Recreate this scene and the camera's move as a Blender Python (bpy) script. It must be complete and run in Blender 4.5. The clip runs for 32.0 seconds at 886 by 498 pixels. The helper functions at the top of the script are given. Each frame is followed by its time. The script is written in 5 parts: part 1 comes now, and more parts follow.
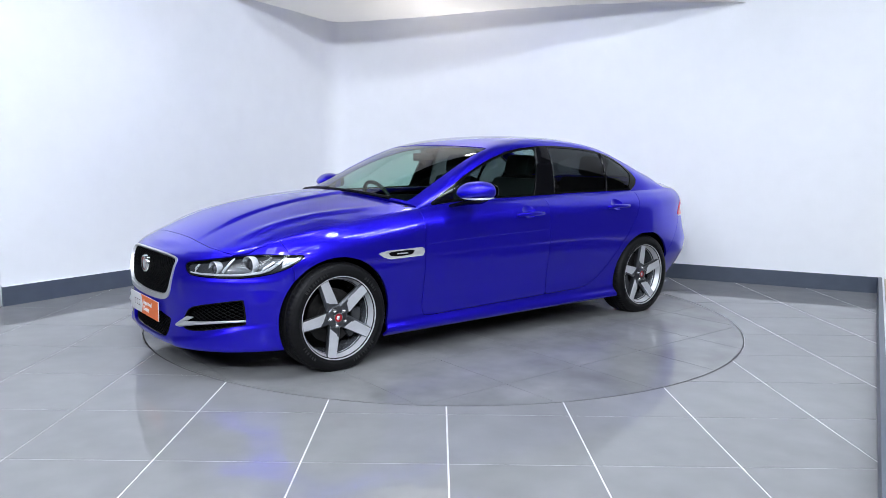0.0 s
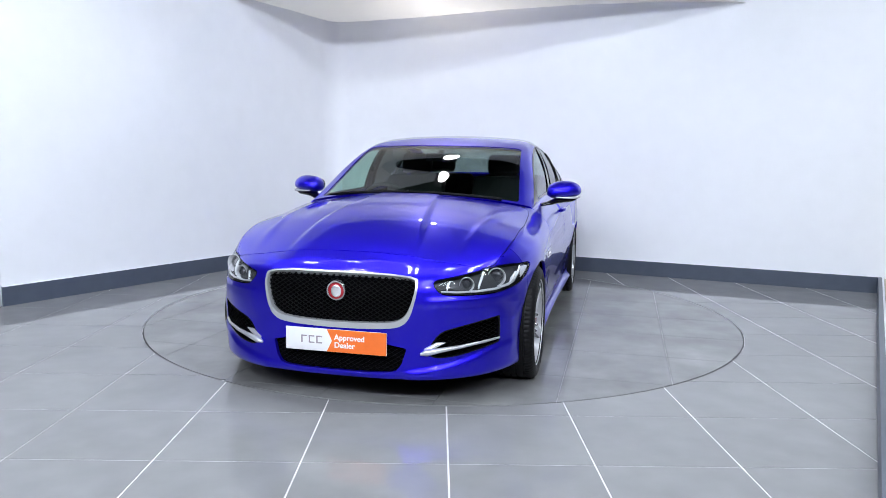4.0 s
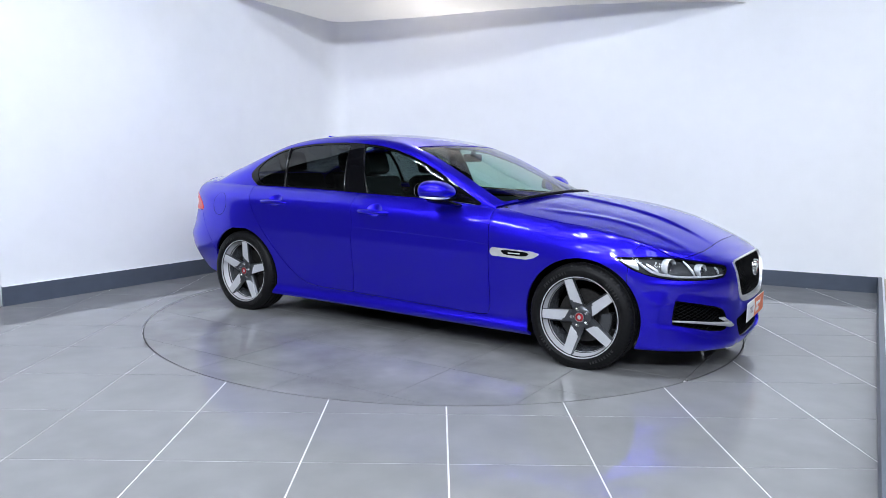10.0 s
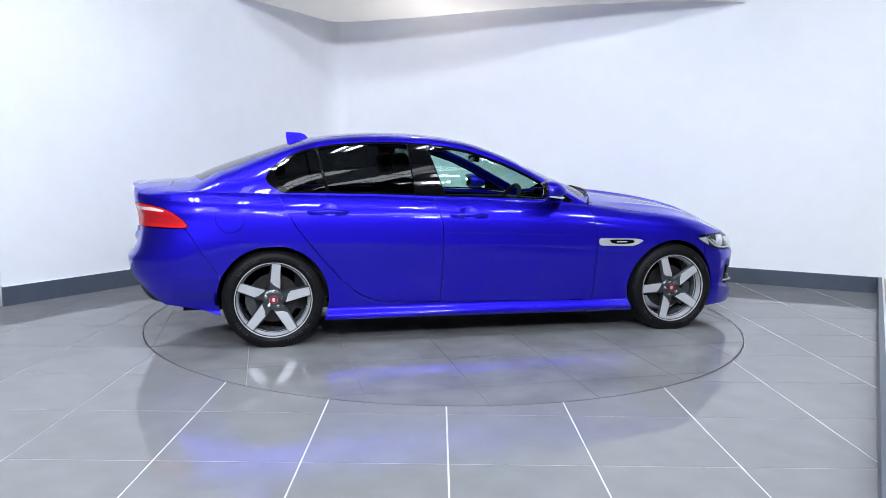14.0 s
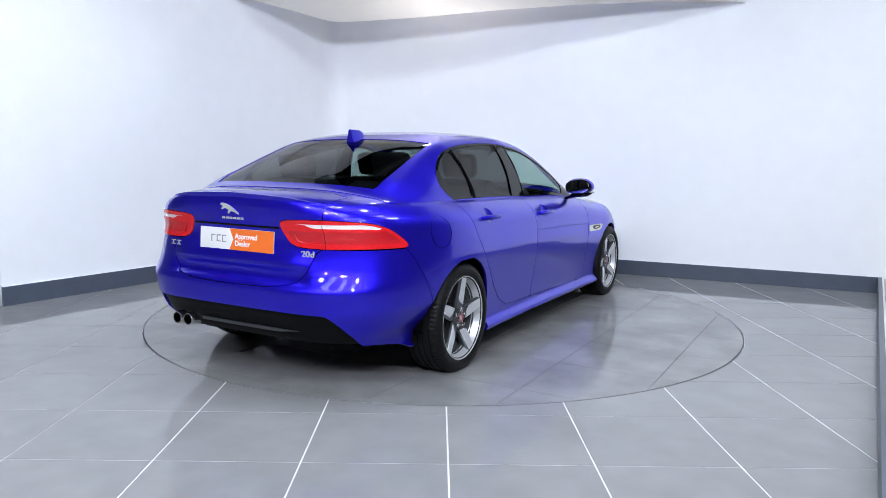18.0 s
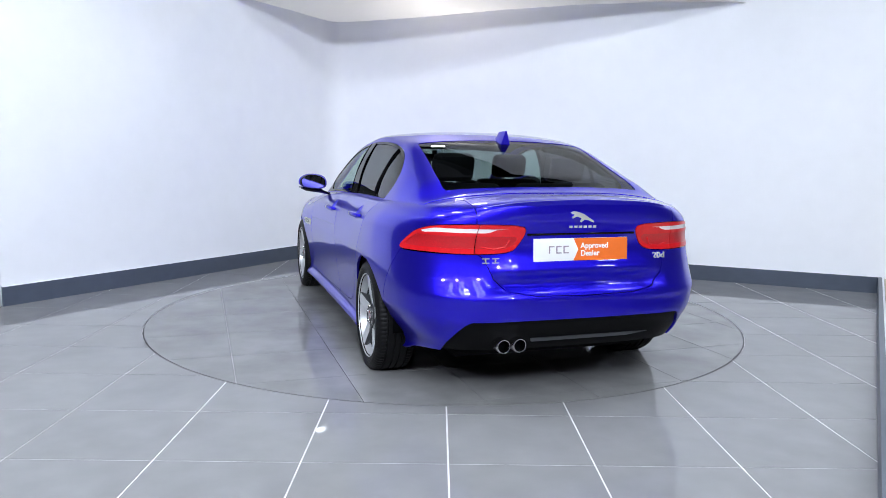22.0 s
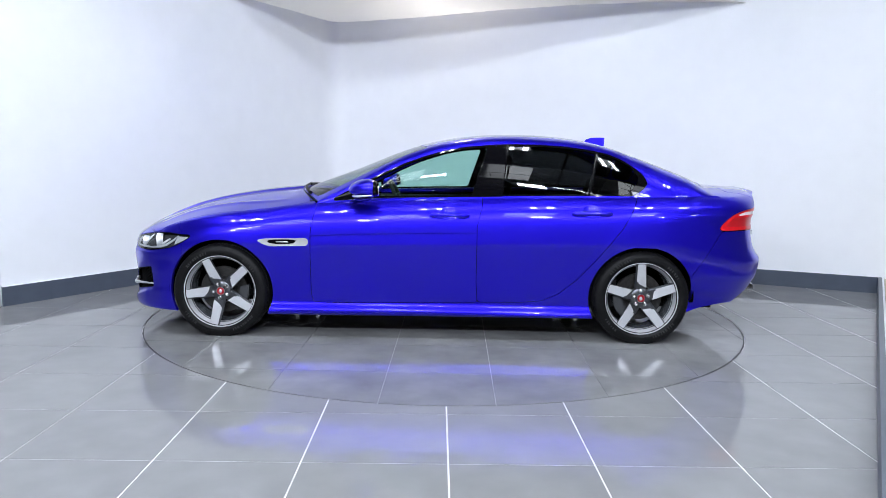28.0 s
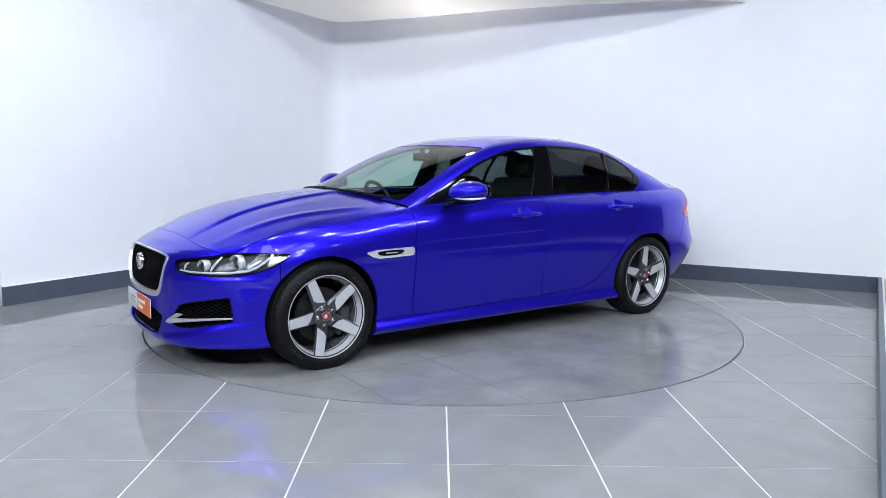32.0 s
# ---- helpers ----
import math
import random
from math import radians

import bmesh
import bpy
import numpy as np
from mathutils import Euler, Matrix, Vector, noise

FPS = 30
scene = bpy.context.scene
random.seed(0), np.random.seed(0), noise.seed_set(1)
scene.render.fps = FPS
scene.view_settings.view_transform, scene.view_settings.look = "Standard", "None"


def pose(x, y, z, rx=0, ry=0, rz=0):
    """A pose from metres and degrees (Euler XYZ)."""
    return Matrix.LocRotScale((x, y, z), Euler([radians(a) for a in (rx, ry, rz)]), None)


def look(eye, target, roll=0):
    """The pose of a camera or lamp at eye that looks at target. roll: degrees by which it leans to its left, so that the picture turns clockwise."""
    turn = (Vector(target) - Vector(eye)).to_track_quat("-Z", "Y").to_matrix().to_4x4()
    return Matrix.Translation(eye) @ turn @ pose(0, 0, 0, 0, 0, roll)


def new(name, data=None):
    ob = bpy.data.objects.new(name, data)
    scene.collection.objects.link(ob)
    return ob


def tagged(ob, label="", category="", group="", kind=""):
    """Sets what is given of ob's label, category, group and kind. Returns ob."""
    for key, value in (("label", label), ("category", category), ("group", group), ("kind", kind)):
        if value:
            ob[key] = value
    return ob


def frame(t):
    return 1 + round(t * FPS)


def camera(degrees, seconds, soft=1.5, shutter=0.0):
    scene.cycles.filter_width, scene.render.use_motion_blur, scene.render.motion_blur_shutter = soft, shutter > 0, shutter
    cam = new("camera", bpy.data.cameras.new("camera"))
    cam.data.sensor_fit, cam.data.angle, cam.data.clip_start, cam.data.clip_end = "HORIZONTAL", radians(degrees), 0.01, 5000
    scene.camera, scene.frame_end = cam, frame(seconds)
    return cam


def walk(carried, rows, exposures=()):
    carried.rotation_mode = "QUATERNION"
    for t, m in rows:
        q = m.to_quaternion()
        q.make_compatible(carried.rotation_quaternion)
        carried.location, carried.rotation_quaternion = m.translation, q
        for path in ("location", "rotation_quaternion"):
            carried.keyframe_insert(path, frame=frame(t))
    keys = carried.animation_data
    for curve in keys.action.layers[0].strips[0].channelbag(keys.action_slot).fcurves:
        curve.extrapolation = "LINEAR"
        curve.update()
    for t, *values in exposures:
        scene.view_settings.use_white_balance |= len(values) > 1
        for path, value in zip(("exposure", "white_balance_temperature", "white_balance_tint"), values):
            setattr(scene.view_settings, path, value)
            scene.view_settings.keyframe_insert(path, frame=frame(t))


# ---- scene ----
# ---- camera and its stand ----
cam = camera(62.46, 32.0, soft=0.65)


def turn_matrix(rx, rz):
    return Euler((rx, 0, rz)).to_matrix().to_4x4()


CAM_POSE = Matrix.Translation((0.0, -5.75, 1.237)) @ turn_matrix(0, 0.0021) @ turn_matrix(radians(90) - 0.1267, 0) @ turn_matrix(0, 0.0152)
walk(cam, [(0.0, CAM_POSE), (32.0, CAM_POSE)])

# the turntable's angle in degrees, second by second; it starts up and runs out softly
TABLE = [(0, -141.2), (0.5, -140.4), (1, -138.0), (1.5, -133.6), (2, -127.65), (2.5, -121.68), (3, -115.7), (3.5, -109.7), (4.5, -97.65),
         (5.5, -85.57), (6, -79.5), (7, -67.45), (8, -55.55), (9, -43.95), (10, -32.55), (11, -21.05), (12, -9.28), (13, 2.4), (14, 13.98),
         (15.25, 28.5), (16.5, 43.0), (17, 48.82), (18, 60.68), (19, 72.72), (20, 84.7), (21, 96.67), (22, 108.6), (23, 120.5), (24, 132.32),
         (25, 144.06), (26.5, 161.65), (28, 179.27), (29, 190.98), (29.5, 196.78), (30, 202.47), (30.5, 207.9), (31, 212.4), (31.5, 215.1), (32, 216.1)]
AXLE_OFFSET = (-0.0822, -0.0197)  # the table's centre, in the car's own axes


def table_pose(a):
    return pose(0, 0, 0, 0, 0, a)


def car_pose(a):
    return table_pose(a) @ pose(-AXLE_OFFSET[0], -AXLE_OFFSET[1], 0)


# ---- light ----
scene.view_settings.exposure = 0.0
world = bpy.data.worlds.new("hall_air")
scene.world = world
world.use_nodes = True
world.node_tree.nodes["Background"].inputs[0].default_value = (0.75, 0.82, 1.0, 1)
world.node_tree.nodes["Background"].inputs[1].default_value = 0.15
LAMP_ROWS = [(x, -5.2, 3.98) for x in (-3.2, -0.3, 2.6, 5.5)] + [(x, -8.4, 4.5) for x in (-4.6, -1.7, 1.2, 4.1)]


def lamp_pose(lx, ly, lz):
    return look((lx, ly, lz), (lx * 0.7 - 0.5, ly + 6.0, 0.5))


for place in LAMP_ROWS:
    data = bpy.data.lights.new("flood_light", "AREA")
    data.shape, data.size, data.size_y, data.energy, data.color = "RECTANGLE", 0.40, 0.32, (38 if place[1] > -6 else 206) * (1.0 if place[0] < 2 else 0.42), (0.80, 0.862, 1.0)
    lamp = new("flood_light", data)
    lamp.matrix_world = lamp_pose(*place) @ pose(0, 0, -0.02)


CANOPY_LAMP = (-0.1, 2.35, 3.95)
data = bpy.data.lights.new("canopy_light", "AREA")
data.shape, data.size, data.energy, data.color = "DISK", 0.3, 16, (1.0, 0.93, 0.88)
lamp = new("canopy_light", data)
lamp.location = (CANOPY_LAMP[0], CANOPY_LAMP[1], CANOPY_LAMP[2] - 0.02)


# ---- materials ----
def material(name, color=(0.5, 0.5, 0.5), rough=0.5, metal=0.0, grain=0.0, grain_scale=30.0, bump=0.0, bump_scale=80.0, coat=0.0, rough_var=0.0, blotch=0.0, blotch_scale=2.0, **extra):
    m = bpy.data.materials.new(name)
    m.use_nodes = True
    nt = m.node_tree
    b = nt.nodes["Principled BSDF"]
    b.inputs["Base Color"].default_value = (*color, 1)
    b.inputs["Roughness"].default_value = rough
    b.inputs["Metallic"].default_value = metal
    b.inputs["Coat Weight"].default_value = coat
    b.inputs["Coat Roughness"].default_value = 0.02
    for k, v in extra.items():
        b.inputs[k.replace("_", " ")].default_value = v
    tc = nt.nodes.new("ShaderNodeTexCoord")

    def noise_node(scale, detail=6):
        n = nt.nodes.new("ShaderNodeTexNoise")
        n.inputs["Scale"].default_value = scale
        n.inputs["Detail"].default_value = detail
        nt.links.new(tc.outputs["Object"], n.inputs["Vector"])
        return n

    def ramp(src, lo, hi):
        r = nt.nodes.new("ShaderNodeMapRange")
        r.inputs["From Min"].default_value, r.inputs["From Max"].default_value = 0.3, 0.7
        r.inputs["To Min"].default_value, r.inputs["To Max"].default_value = lo, hi
        nt.links.new(src, r.inputs["Value"])
        return r.outputs["Result"]

    socket = None
    for amount, scale in ((grain, grain_scale), (blotch, blotch_scale)):
        if amount:
            f = ramp(noise_node(scale).outputs["Fac"], 1 - amount, 1 + amount)
            mul = nt.nodes.new("ShaderNodeVectorMath")
            mul.operation = "SCALE"
            if socket:
                nt.links.new(socket, mul.inputs[0])
            else:
                mul.inputs[0].default_value = color
            nt.links.new(f, mul.inputs["Scale"])
            socket = mul.outputs["Vector"]
    if socket:
        nt.links.new(socket, b.inputs["Base Color"])
    if rough_var:
        nt.links.new(ramp(noise_node(blotch_scale * 3).outputs["Fac"], rough - rough_var, rough + rough_var), b.inputs["Roughness"])
    if bump:
        bn = nt.nodes.new("ShaderNodeBump")
        bn.inputs["Strength"].default_value = bump
        bn.inputs["Distance"].default_value = 0.002
        nt.links.new(noise_node(bump_scale, 3).outputs["Fac"], bn.inputs["Height"])
        nt.links.new(bn.outputs["Normal"], b.inputs["Normal"])
    return m


WALL = material("white_wall_paint", (0.85, 0.86, 0.88), 0.55, grain=0.012, grain_scale=6, bump=0.05, bump_scale=60, blotch=0.02, blotch_scale=0.7)
SKIRT = material("slate_grey_gloss_paint", (0.075, 0.09, 0.12), 0.35, grain=0.06, grain_scale=9, bump=0.03)
TILE = material("grey_polished_porcelain", (0.248, 0.249, 0.252), 0.045, Specular_IOR_Level=0.20, grain=0.05, grain_scale=5, blotch=0.06, blotch_scale=1.3, rough_var=0.015, bump=0.003, bump_scale=4)
DISC_TILE = material("worn_grey_porcelain", (0.220, 0.221, 0.219), 0.08, Specular_IOR_Level=0.22, grain=0.12, grain_scale=4, blotch=0.20, blotch_scale=1.7, rough_var=0.06, bump=0.005, bump_scale=4)
GROUT = material("pale_grout", (0.68, 0.67, 0.66), 0.8, grain=0.12, grain_scale=14, blotch=0.12, blotch_scale=0.55)
GROUT_DARK = material("dirty_grout", (0.44, 0.43, 0.42), 0.8, grain=0.15, grain_scale=14)
CONCRETE = material("pale_concrete", (0.42, 0.415, 0.40), 0.7, grain=0.1, grain_scale=7, blotch=0.12, blotch_scale=0.6, bump=0.1)
TRIM_METAL = material("dark_edge_trim", (0.02, 0.02, 0.022), 0.7)
HALL = material("grey_hall_cladding", (0.11, 0.112, 0.118), 0.6, grain=0.05, grain_scale=3)
ROOF = material("dark_hall_roof", (0.03, 0.03, 0.033), 0.7, grain=0.1, grain_scale=3)
STONE = material("beige_stone_tile", (0.62, 0.54, 0.42), 0.5, grain=0.1, grain_scale=8)
PAINT = material("ultramarine_metallic_paint", (0.019, 0.010, 0.66), 0.36, metal=0.86, Specular_IOR_Level=0.1, Coat_IOR=1.41, coat=1.0, grain=0.03, grain_scale=900)
BLACK = material("black_plastic", (0.004, 0.004, 0.0045), 0.45, Specular_IOR_Level=0.08, bump=0.1, bump_scale=400)
GLOSS_BLACK = material("gloss_black_trim", (0.003, 0.003, 0.004), 0.05, Specular_IOR_Level=0.25)
GAP = material("dark_cavity", (0.003, 0.003, 0.0035), 0.9, Specular_IOR_Level=0.0)
RUBBER = material("tyre_rubber", (0.006, 0.006, 0.0065), 0.5, Specular_IOR_Level=0.16, grain=0.15, grain_scale=40, bump=0.15, bump_scale=150)
CHROME = material("bright_chrome", (0.72, 0.72, 0.73), 0.12, metal=1.0)
SATIN = material("satin_silver_trim", (0.62, 0.63, 0.65), 0.28, metal=0.6, grain=0.02)


def glass(name, tint, gloss=0.0):
    m = bpy.data.materials.new(name)
    m.use_nodes = True
    nt = m.node_tree
    nt.nodes.clear()
    out, mix = nt.nodes.new("ShaderNodeOutputMaterial"), nt.nodes.new("ShaderNodeMixShader")
    tr, gl, fr = nt.nodes.new("ShaderNodeBsdfTransparent"), nt.nodes.new("ShaderNodeBsdfGlossy"), nt.nodes.new("ShaderNodeLayerWeight")
    tr.inputs[0].default_value = (*tint, 1)
    gl.inputs["Roughness"].default_value = gloss
    fr.inputs["Blend"].default_value = 0.5
    power, scale = nt.nodes.new("ShaderNodeMath"), nt.nodes.new("ShaderNodeMath")
    power.operation, scale.operation = "POWER", "MULTIPLY_ADD"
    power.inputs[1].default_value = 5.0
    scale.inputs[1].default_value, scale.inputs[2].default_value = 0.92, 0.045
    nt.links.new(fr.outputs["Facing"], power.inputs[0])
    nt.links.new(power.outputs[0], scale.inputs[0])
    nt.links.new(scale.outputs[0], mix.inputs[0])
    nt.links.new(tr.outputs[0], mix.inputs[1])
    nt.links.new(gl.outputs[0], mix.inputs[2])
    nt.links.new(mix.outputs[0], out.inputs[0])
    return m


CLEAR_GLASS = glass("tinted_door_glass", (0.60, 0.82, 0.75))
SCREEN_GLASS = glass("windscreen_glass", (0.54, 0.68, 0.62))
DARK_GLASS = glass("privacy_glass", (0.10, 0.11, 0.115))
LENS = glass("clear_lamp_lens", (0.9, 0.92, 0.94))
RED_LENS = material("red_lamp_lens", (0.66, 0.010, 0.016), 0.3, coat=0.35, Specular_IOR_Level=0.3, grain=0.06, grain_scale=60)
RED_DEEP = material("deep_red_reflector", (0.5, 0.008, 0.014), 0.3, coat=0.3, grain=0.1, grain_scale=120)
PALE_LENS = material("pale_pink_lens_strip", (0.85, 0.78, 0.78), 0.2, coat=1.0)
LAMP_DARK = material("grey_lamp_reflector", (0.085, 0.088, 0.093), 0.25, metal=0.4)
LAMP_SILVER = material("bright_reflector", (0.82, 0.83, 0.85), 0.2, metal=0.4)
SPOKE = material("machined_grey_alloy", (0.66, 0.67, 0.69), 0.30, metal=0.4, grain=0.03, grain_scale=60)
ALLOY_DARK = material("graphite_alloy", (0.11, 0.115, 0.125), 0.28, metal=0.8)
BARREL = material("bright_alloy_barrel", (0.36, 0.38, 0.41), 0.25, metal=0.75)
BRAKE = material("brake_disc_steel", (0.05, 0.048, 0.046), 0.45, metal=0.8, grain=0.2, grain_scale=60)
RED_CAP = material("red_enamel", (0.34, 0.012, 0.02), 0.3, coat=0.5)
CABIN = material("dark_cabin_trim", (0.012, 0.012, 0.013), 0.6, grain=0.1, grain_scale=60, bump=0.1)
LEATHER = material("black_seat_leather", (0.008, 0.008, 0.0085), 0.6, Specular_IOR_Level=0.2, bump=0.15, bump_scale=120)
LINER = material("grey_headlining", (0.06, 0.06, 0.06), 0.9, bump=0.1)
WHITE_CARD = material("white_card", (0.82, 0.82, 0.82), 0.35, grain=0.01)
ORANGE = material("orange_card", (0.85, 0.17, 0.025), 0.35, grain=0.02)
GREY_INK = material("grey_print", (0.30, 0.25, 0.28), 0.5)
WHITE_INK = material("white_print", (0.85, 0.85, 0.85), 0.5)
PROJECTOR = material("dark_projector_glass", (0.03, 0.03, 0.035), 0.04, coat=1.0)
MIRROR = material("mirror_glass_silver", (0.85, 0.86, 0.87), 0.02, metal=1.0)
BRIGHT = material("bright_plated_trim", (0.78, 0.78, 0.79), 0.18, metal=0.55)
BACK_GLASS = glass("tinted_back_glass", (0.36, 0.40, 0.40))
TYRE_MARK = material("grey_sidewall_marking", (0.012, 0.012, 0.012), 0.6)
TUBE = material("led_batten_diffuser", (0.9, 0.9, 0.9), 0.5, Emission_Color=(0.82, 0.90, 1.0, 1), Emission_Strength=104.0)


def cloth():
    m = material("white_canopy_cloth", (0.9, 0.885, 0.87), 0.8, grain=0.02, bump=0.1, bump_scale=200)
    nt = m.node_tree
    mix, tr = nt.nodes.new("ShaderNodeMixShader"), nt.nodes.new("ShaderNodeBsdfTranslucent")
    tr.inputs[0].default_value = (0.98, 0.975, 0.96, 1)
    mix.inputs[0].default_value = 0.88
    nt.links.new(nt.nodes["Principled BSDF"].outputs[0], mix.inputs[1])
    nt.links.new(tr.outputs[0], mix.inputs[2])
    nt.links.new(mix.outputs[0], nt.nodes["Material Output"].inputs[0])
    return m


CLOTH = cloth()
MESH_BLACK = material("matt_black_mesh", (0.0035, 0.0035, 0.004), 0.6, Specular_IOR_Level=0.1)
SKYLIGHT = material("translucent_rooflight", (0.8, 0.82, 0.85), 0.5, Emission_Color=(0.88, 0.94, 1.0, 1), Emission_Strength=5.4)


# ---- mesh tools ----
def mesh_object(name, bm, mat, smooth=True, angle=None):
    me = bpy.data.meshes.new(name)
    bm.to_mesh(me)
    bm.free()
    for m in mat if isinstance(mat, (list, tuple)) else [mat]:
        me.materials.append(m)
    if smooth:
        me.shade_smooth()
        if angle:
            me.set_sharp_from_angle(angle=radians(angle))
    return new(name, me)


def part(name, bm, mat, parent, label="", smooth=True, angle=40):
    ob = mesh_object(name, bm, mat, smooth, angle)
    ob.parent = parent
    return tagged(ob, label)


def thing(name, label, category, m=Matrix(), group="", kind=""):
    ob = new(name)
    ob.empty_display_size = 0.1
    ob.matrix_world = m
    return tagged(ob, label, category, group, kind)


def box(bm, x0, x1, y0, y1, z0, z1, bevel=0.0, m=Matrix()):
    g = bmesh.ops.create_cube(bm, size=1, matrix=m @ Matrix.Translation(((x0 + x1) / 2, (y0 + y1) / 2, (z0 + z1) / 2)) @ Matrix.Diagonal((x1 - x0, y1 - y0, z1 - z0, 1)))
    if bevel:
        edges = list({e for v in g["verts"] for e in v.link_edges})
        bmesh.ops.bevel(bm, geom=edges, offset=bevel, segments=2, affect="EDGES", profile=0.5)
    return bm


def boxes(*rows, bevel=0.0, m=Matrix()):
    bm = bmesh.new()
    for r in rows:
        box(bm, *r, bevel=bevel, m=m)
    return bm


def prism(bm, outline, z0, z1, m=Matrix()):
    """A closed solid over a plan outline of (x, y)."""
    lo = [bm.verts.new(m @ Vector((x, y, z0))) for x, y in outline]
    hi = [bm.verts.new(m @ Vector((x, y, z1))) for x, y in outline]
    n = len(outline)
    bm.faces.new(lo[::-1])
    bm.faces.new(hi)
    for i in range(n):
        bm.faces.new((lo[i], lo[(i + 1) % n], hi[(i + 1) % n], hi[i]))
    return bm


def lathe(profile, n=48, axis="Y"):
    """Spins (radius, along) pairs about the axis."""
    bm = bmesh.new()
    rings = []
    for k in range(n):
        c, s = math.cos(2 * math.pi * k / n), math.sin(2 * math.pi * k / n)
        rings.append([bm.verts.new((r * c, a, r * s) if axis == "Y" else (a, r * c, r * s) if axis == "X" else (r * c, r * s, a)) for r, a in profile])
    for k in range(n):
        for i in range(len(profile) - 1):
            bm.faces.new((rings[k][i], rings[k][i + 1], rings[(k + 1) % n][i + 1], rings[(k + 1) % n][i]))
    bmesh.ops.recalc_face_normals(bm, faces=bm.faces)
    return bm


def tube(points, radius, n=8, closed=False, flat=1.0):
    """A bar of round or flattened section along points."""
    bm = bmesh.new()
    pts = [Vector(p) for p in points]
    rings = []
    for i, p in enumerate(pts):
        a, b = pts[i - 1] if i or closed else p, pts[(i + 1) % len(pts)] if i + 1 < len(pts) or closed else p
        t = (b - a).normalized()
        up = Vector((0, 0, 1)) if abs(t.z) < 0.9 else Vector((1, 0, 0))
        sx = t.cross(up).normalized()
        sy = sx.cross(t)
        r = radius[i] if isinstance(radius, (list, tuple)) else radius
        rings.append([bm.verts.new(p + sx * (r * math.cos(2 * math.pi * k / n)) + sy * (r * flat * math.sin(2 * math.pi * k / n))) for k in range(n)])
    last = len(rings) if closed else len(rings) - 1
    for i in range(last):
        for k in range(n):
            bm.faces.new((rings[i][k], rings[i][(k + 1) % n], rings[(i + 1) % len(rings)][(k + 1) % n], rings[(i + 1) % len(rings)][k]))
    if not closed:
        bm.faces.new(rings[0][::-1])
        bm.faces.new(rings[-1])
    bmesh.ops.recalc_face_normals(bm, faces=bm.faces)
    return bm


def curve(knots, soften=0.0):
    """A smooth function through (x, value) knots, without overshoot; soften: blurred over that length."""
    k = np.array(sorted(knots), float)
    x, y = k[:, 0], k[:, 1]
    h, dl = np.diff(x), np.diff(y) / np.diff(x)
    m = np.zeros(len(x))
    m[0], m[-1] = dl[0], dl[-1]
    for i in range(1, len(x) - 1):
        if dl[i - 1] * dl[i] > 0:
            w1, w2 = 2 * h[i] + h[i - 1], h[i] + 2 * h[i - 1]
            m[i] = (w1 + w2) / (w1 / dl[i - 1] + w2 / dl[i])

    def f(v):
        v = np.clip(np.asarray(v, float), x[0], x[-1])
        i = np.clip(np.searchsorted(x, v) - 1, 0, len(x) - 2)
        t = (v - x[i]) / h[i]
        return y[i] * (1 + 2 * t) * (1 - t) ** 2 + h[i] * m[i] * t * (1 - t) ** 2 + y[i + 1] * t * t * (3 - 2 * t) + h[i] * m[i + 1] * t * t * (t - 1)

    if soften:
        xs = np.linspace(x[0], x[-1], 500)
        step = xs[1] - xs[0]
        n = int(3 * soften / step) + 1
        ys = f(xs)
        ys = np.concatenate([ys[0] - (ys[1] - ys[0]) * np.arange(n, 0, -1), ys, ys[-1] + (ys[-1] - ys[-2]) * np.arange(1, n + 1)])
        kernel = np.exp(-0.5 * (np.arange(-n, n + 1) * step / soften) ** 2)
        ys = np.convolve(ys, kernel / kernel.sum(), "valid")
        return lambda v: np.interp(v, xs, ys)
    return f


# ---- the studio: floor, turntable, walls, canopy ----
CORNER, LEFT_FOLD, LEFT_END, RIGHT_END = (-1.392, 3.495), (-2.36, 1.83), (-3.50, -0.07), (4.135, 1.134)
KERB_END = (1.05, -4.15)
WALL_H, SKIRT_H, DISC_R = 4.6, 0.155, 2.2296


def strip(a, b, t, z0, z1, side=1):
    """A slab along a-b, t thick, to the outer side."""
    a, b = Vector(a), Vector(b)
    n = Vector((-(b - a).y, (b - a).x)).normalized() * t * side
    return [tuple(a), tuple(b), tuple(b + n), tuple(a + n)]


def slab(name, a, b, t, z0, z1, mat, side, label):
    bm = prism(bmesh.new(), strip(a, b, t, z0, z1, side), z0, z1)
    bmesh.ops.recalc_face_normals(bm, faces=bm.faces)
    ob = mesh_object(name, bm, mat, smooth=False)
    return tagged(ob, label, "wall", kind="structure")


slab("wall_west", LEFT_FOLD, CORNER, 0.15, 0, WALL_H, WALL, 1, "white painted studio wall with a slate grey skirting")
slab("wall_west_front", LEFT_END, LEFT_FOLD, 0.15, 0, WALL_H, WALL, 1, "white painted studio wall panel, slightly angled")
slab("wall_north", CORNER, (5.6, 0.5), 0.15, 0, WALL_H, WALL, 1, "white painted studio wall behind the turntable")

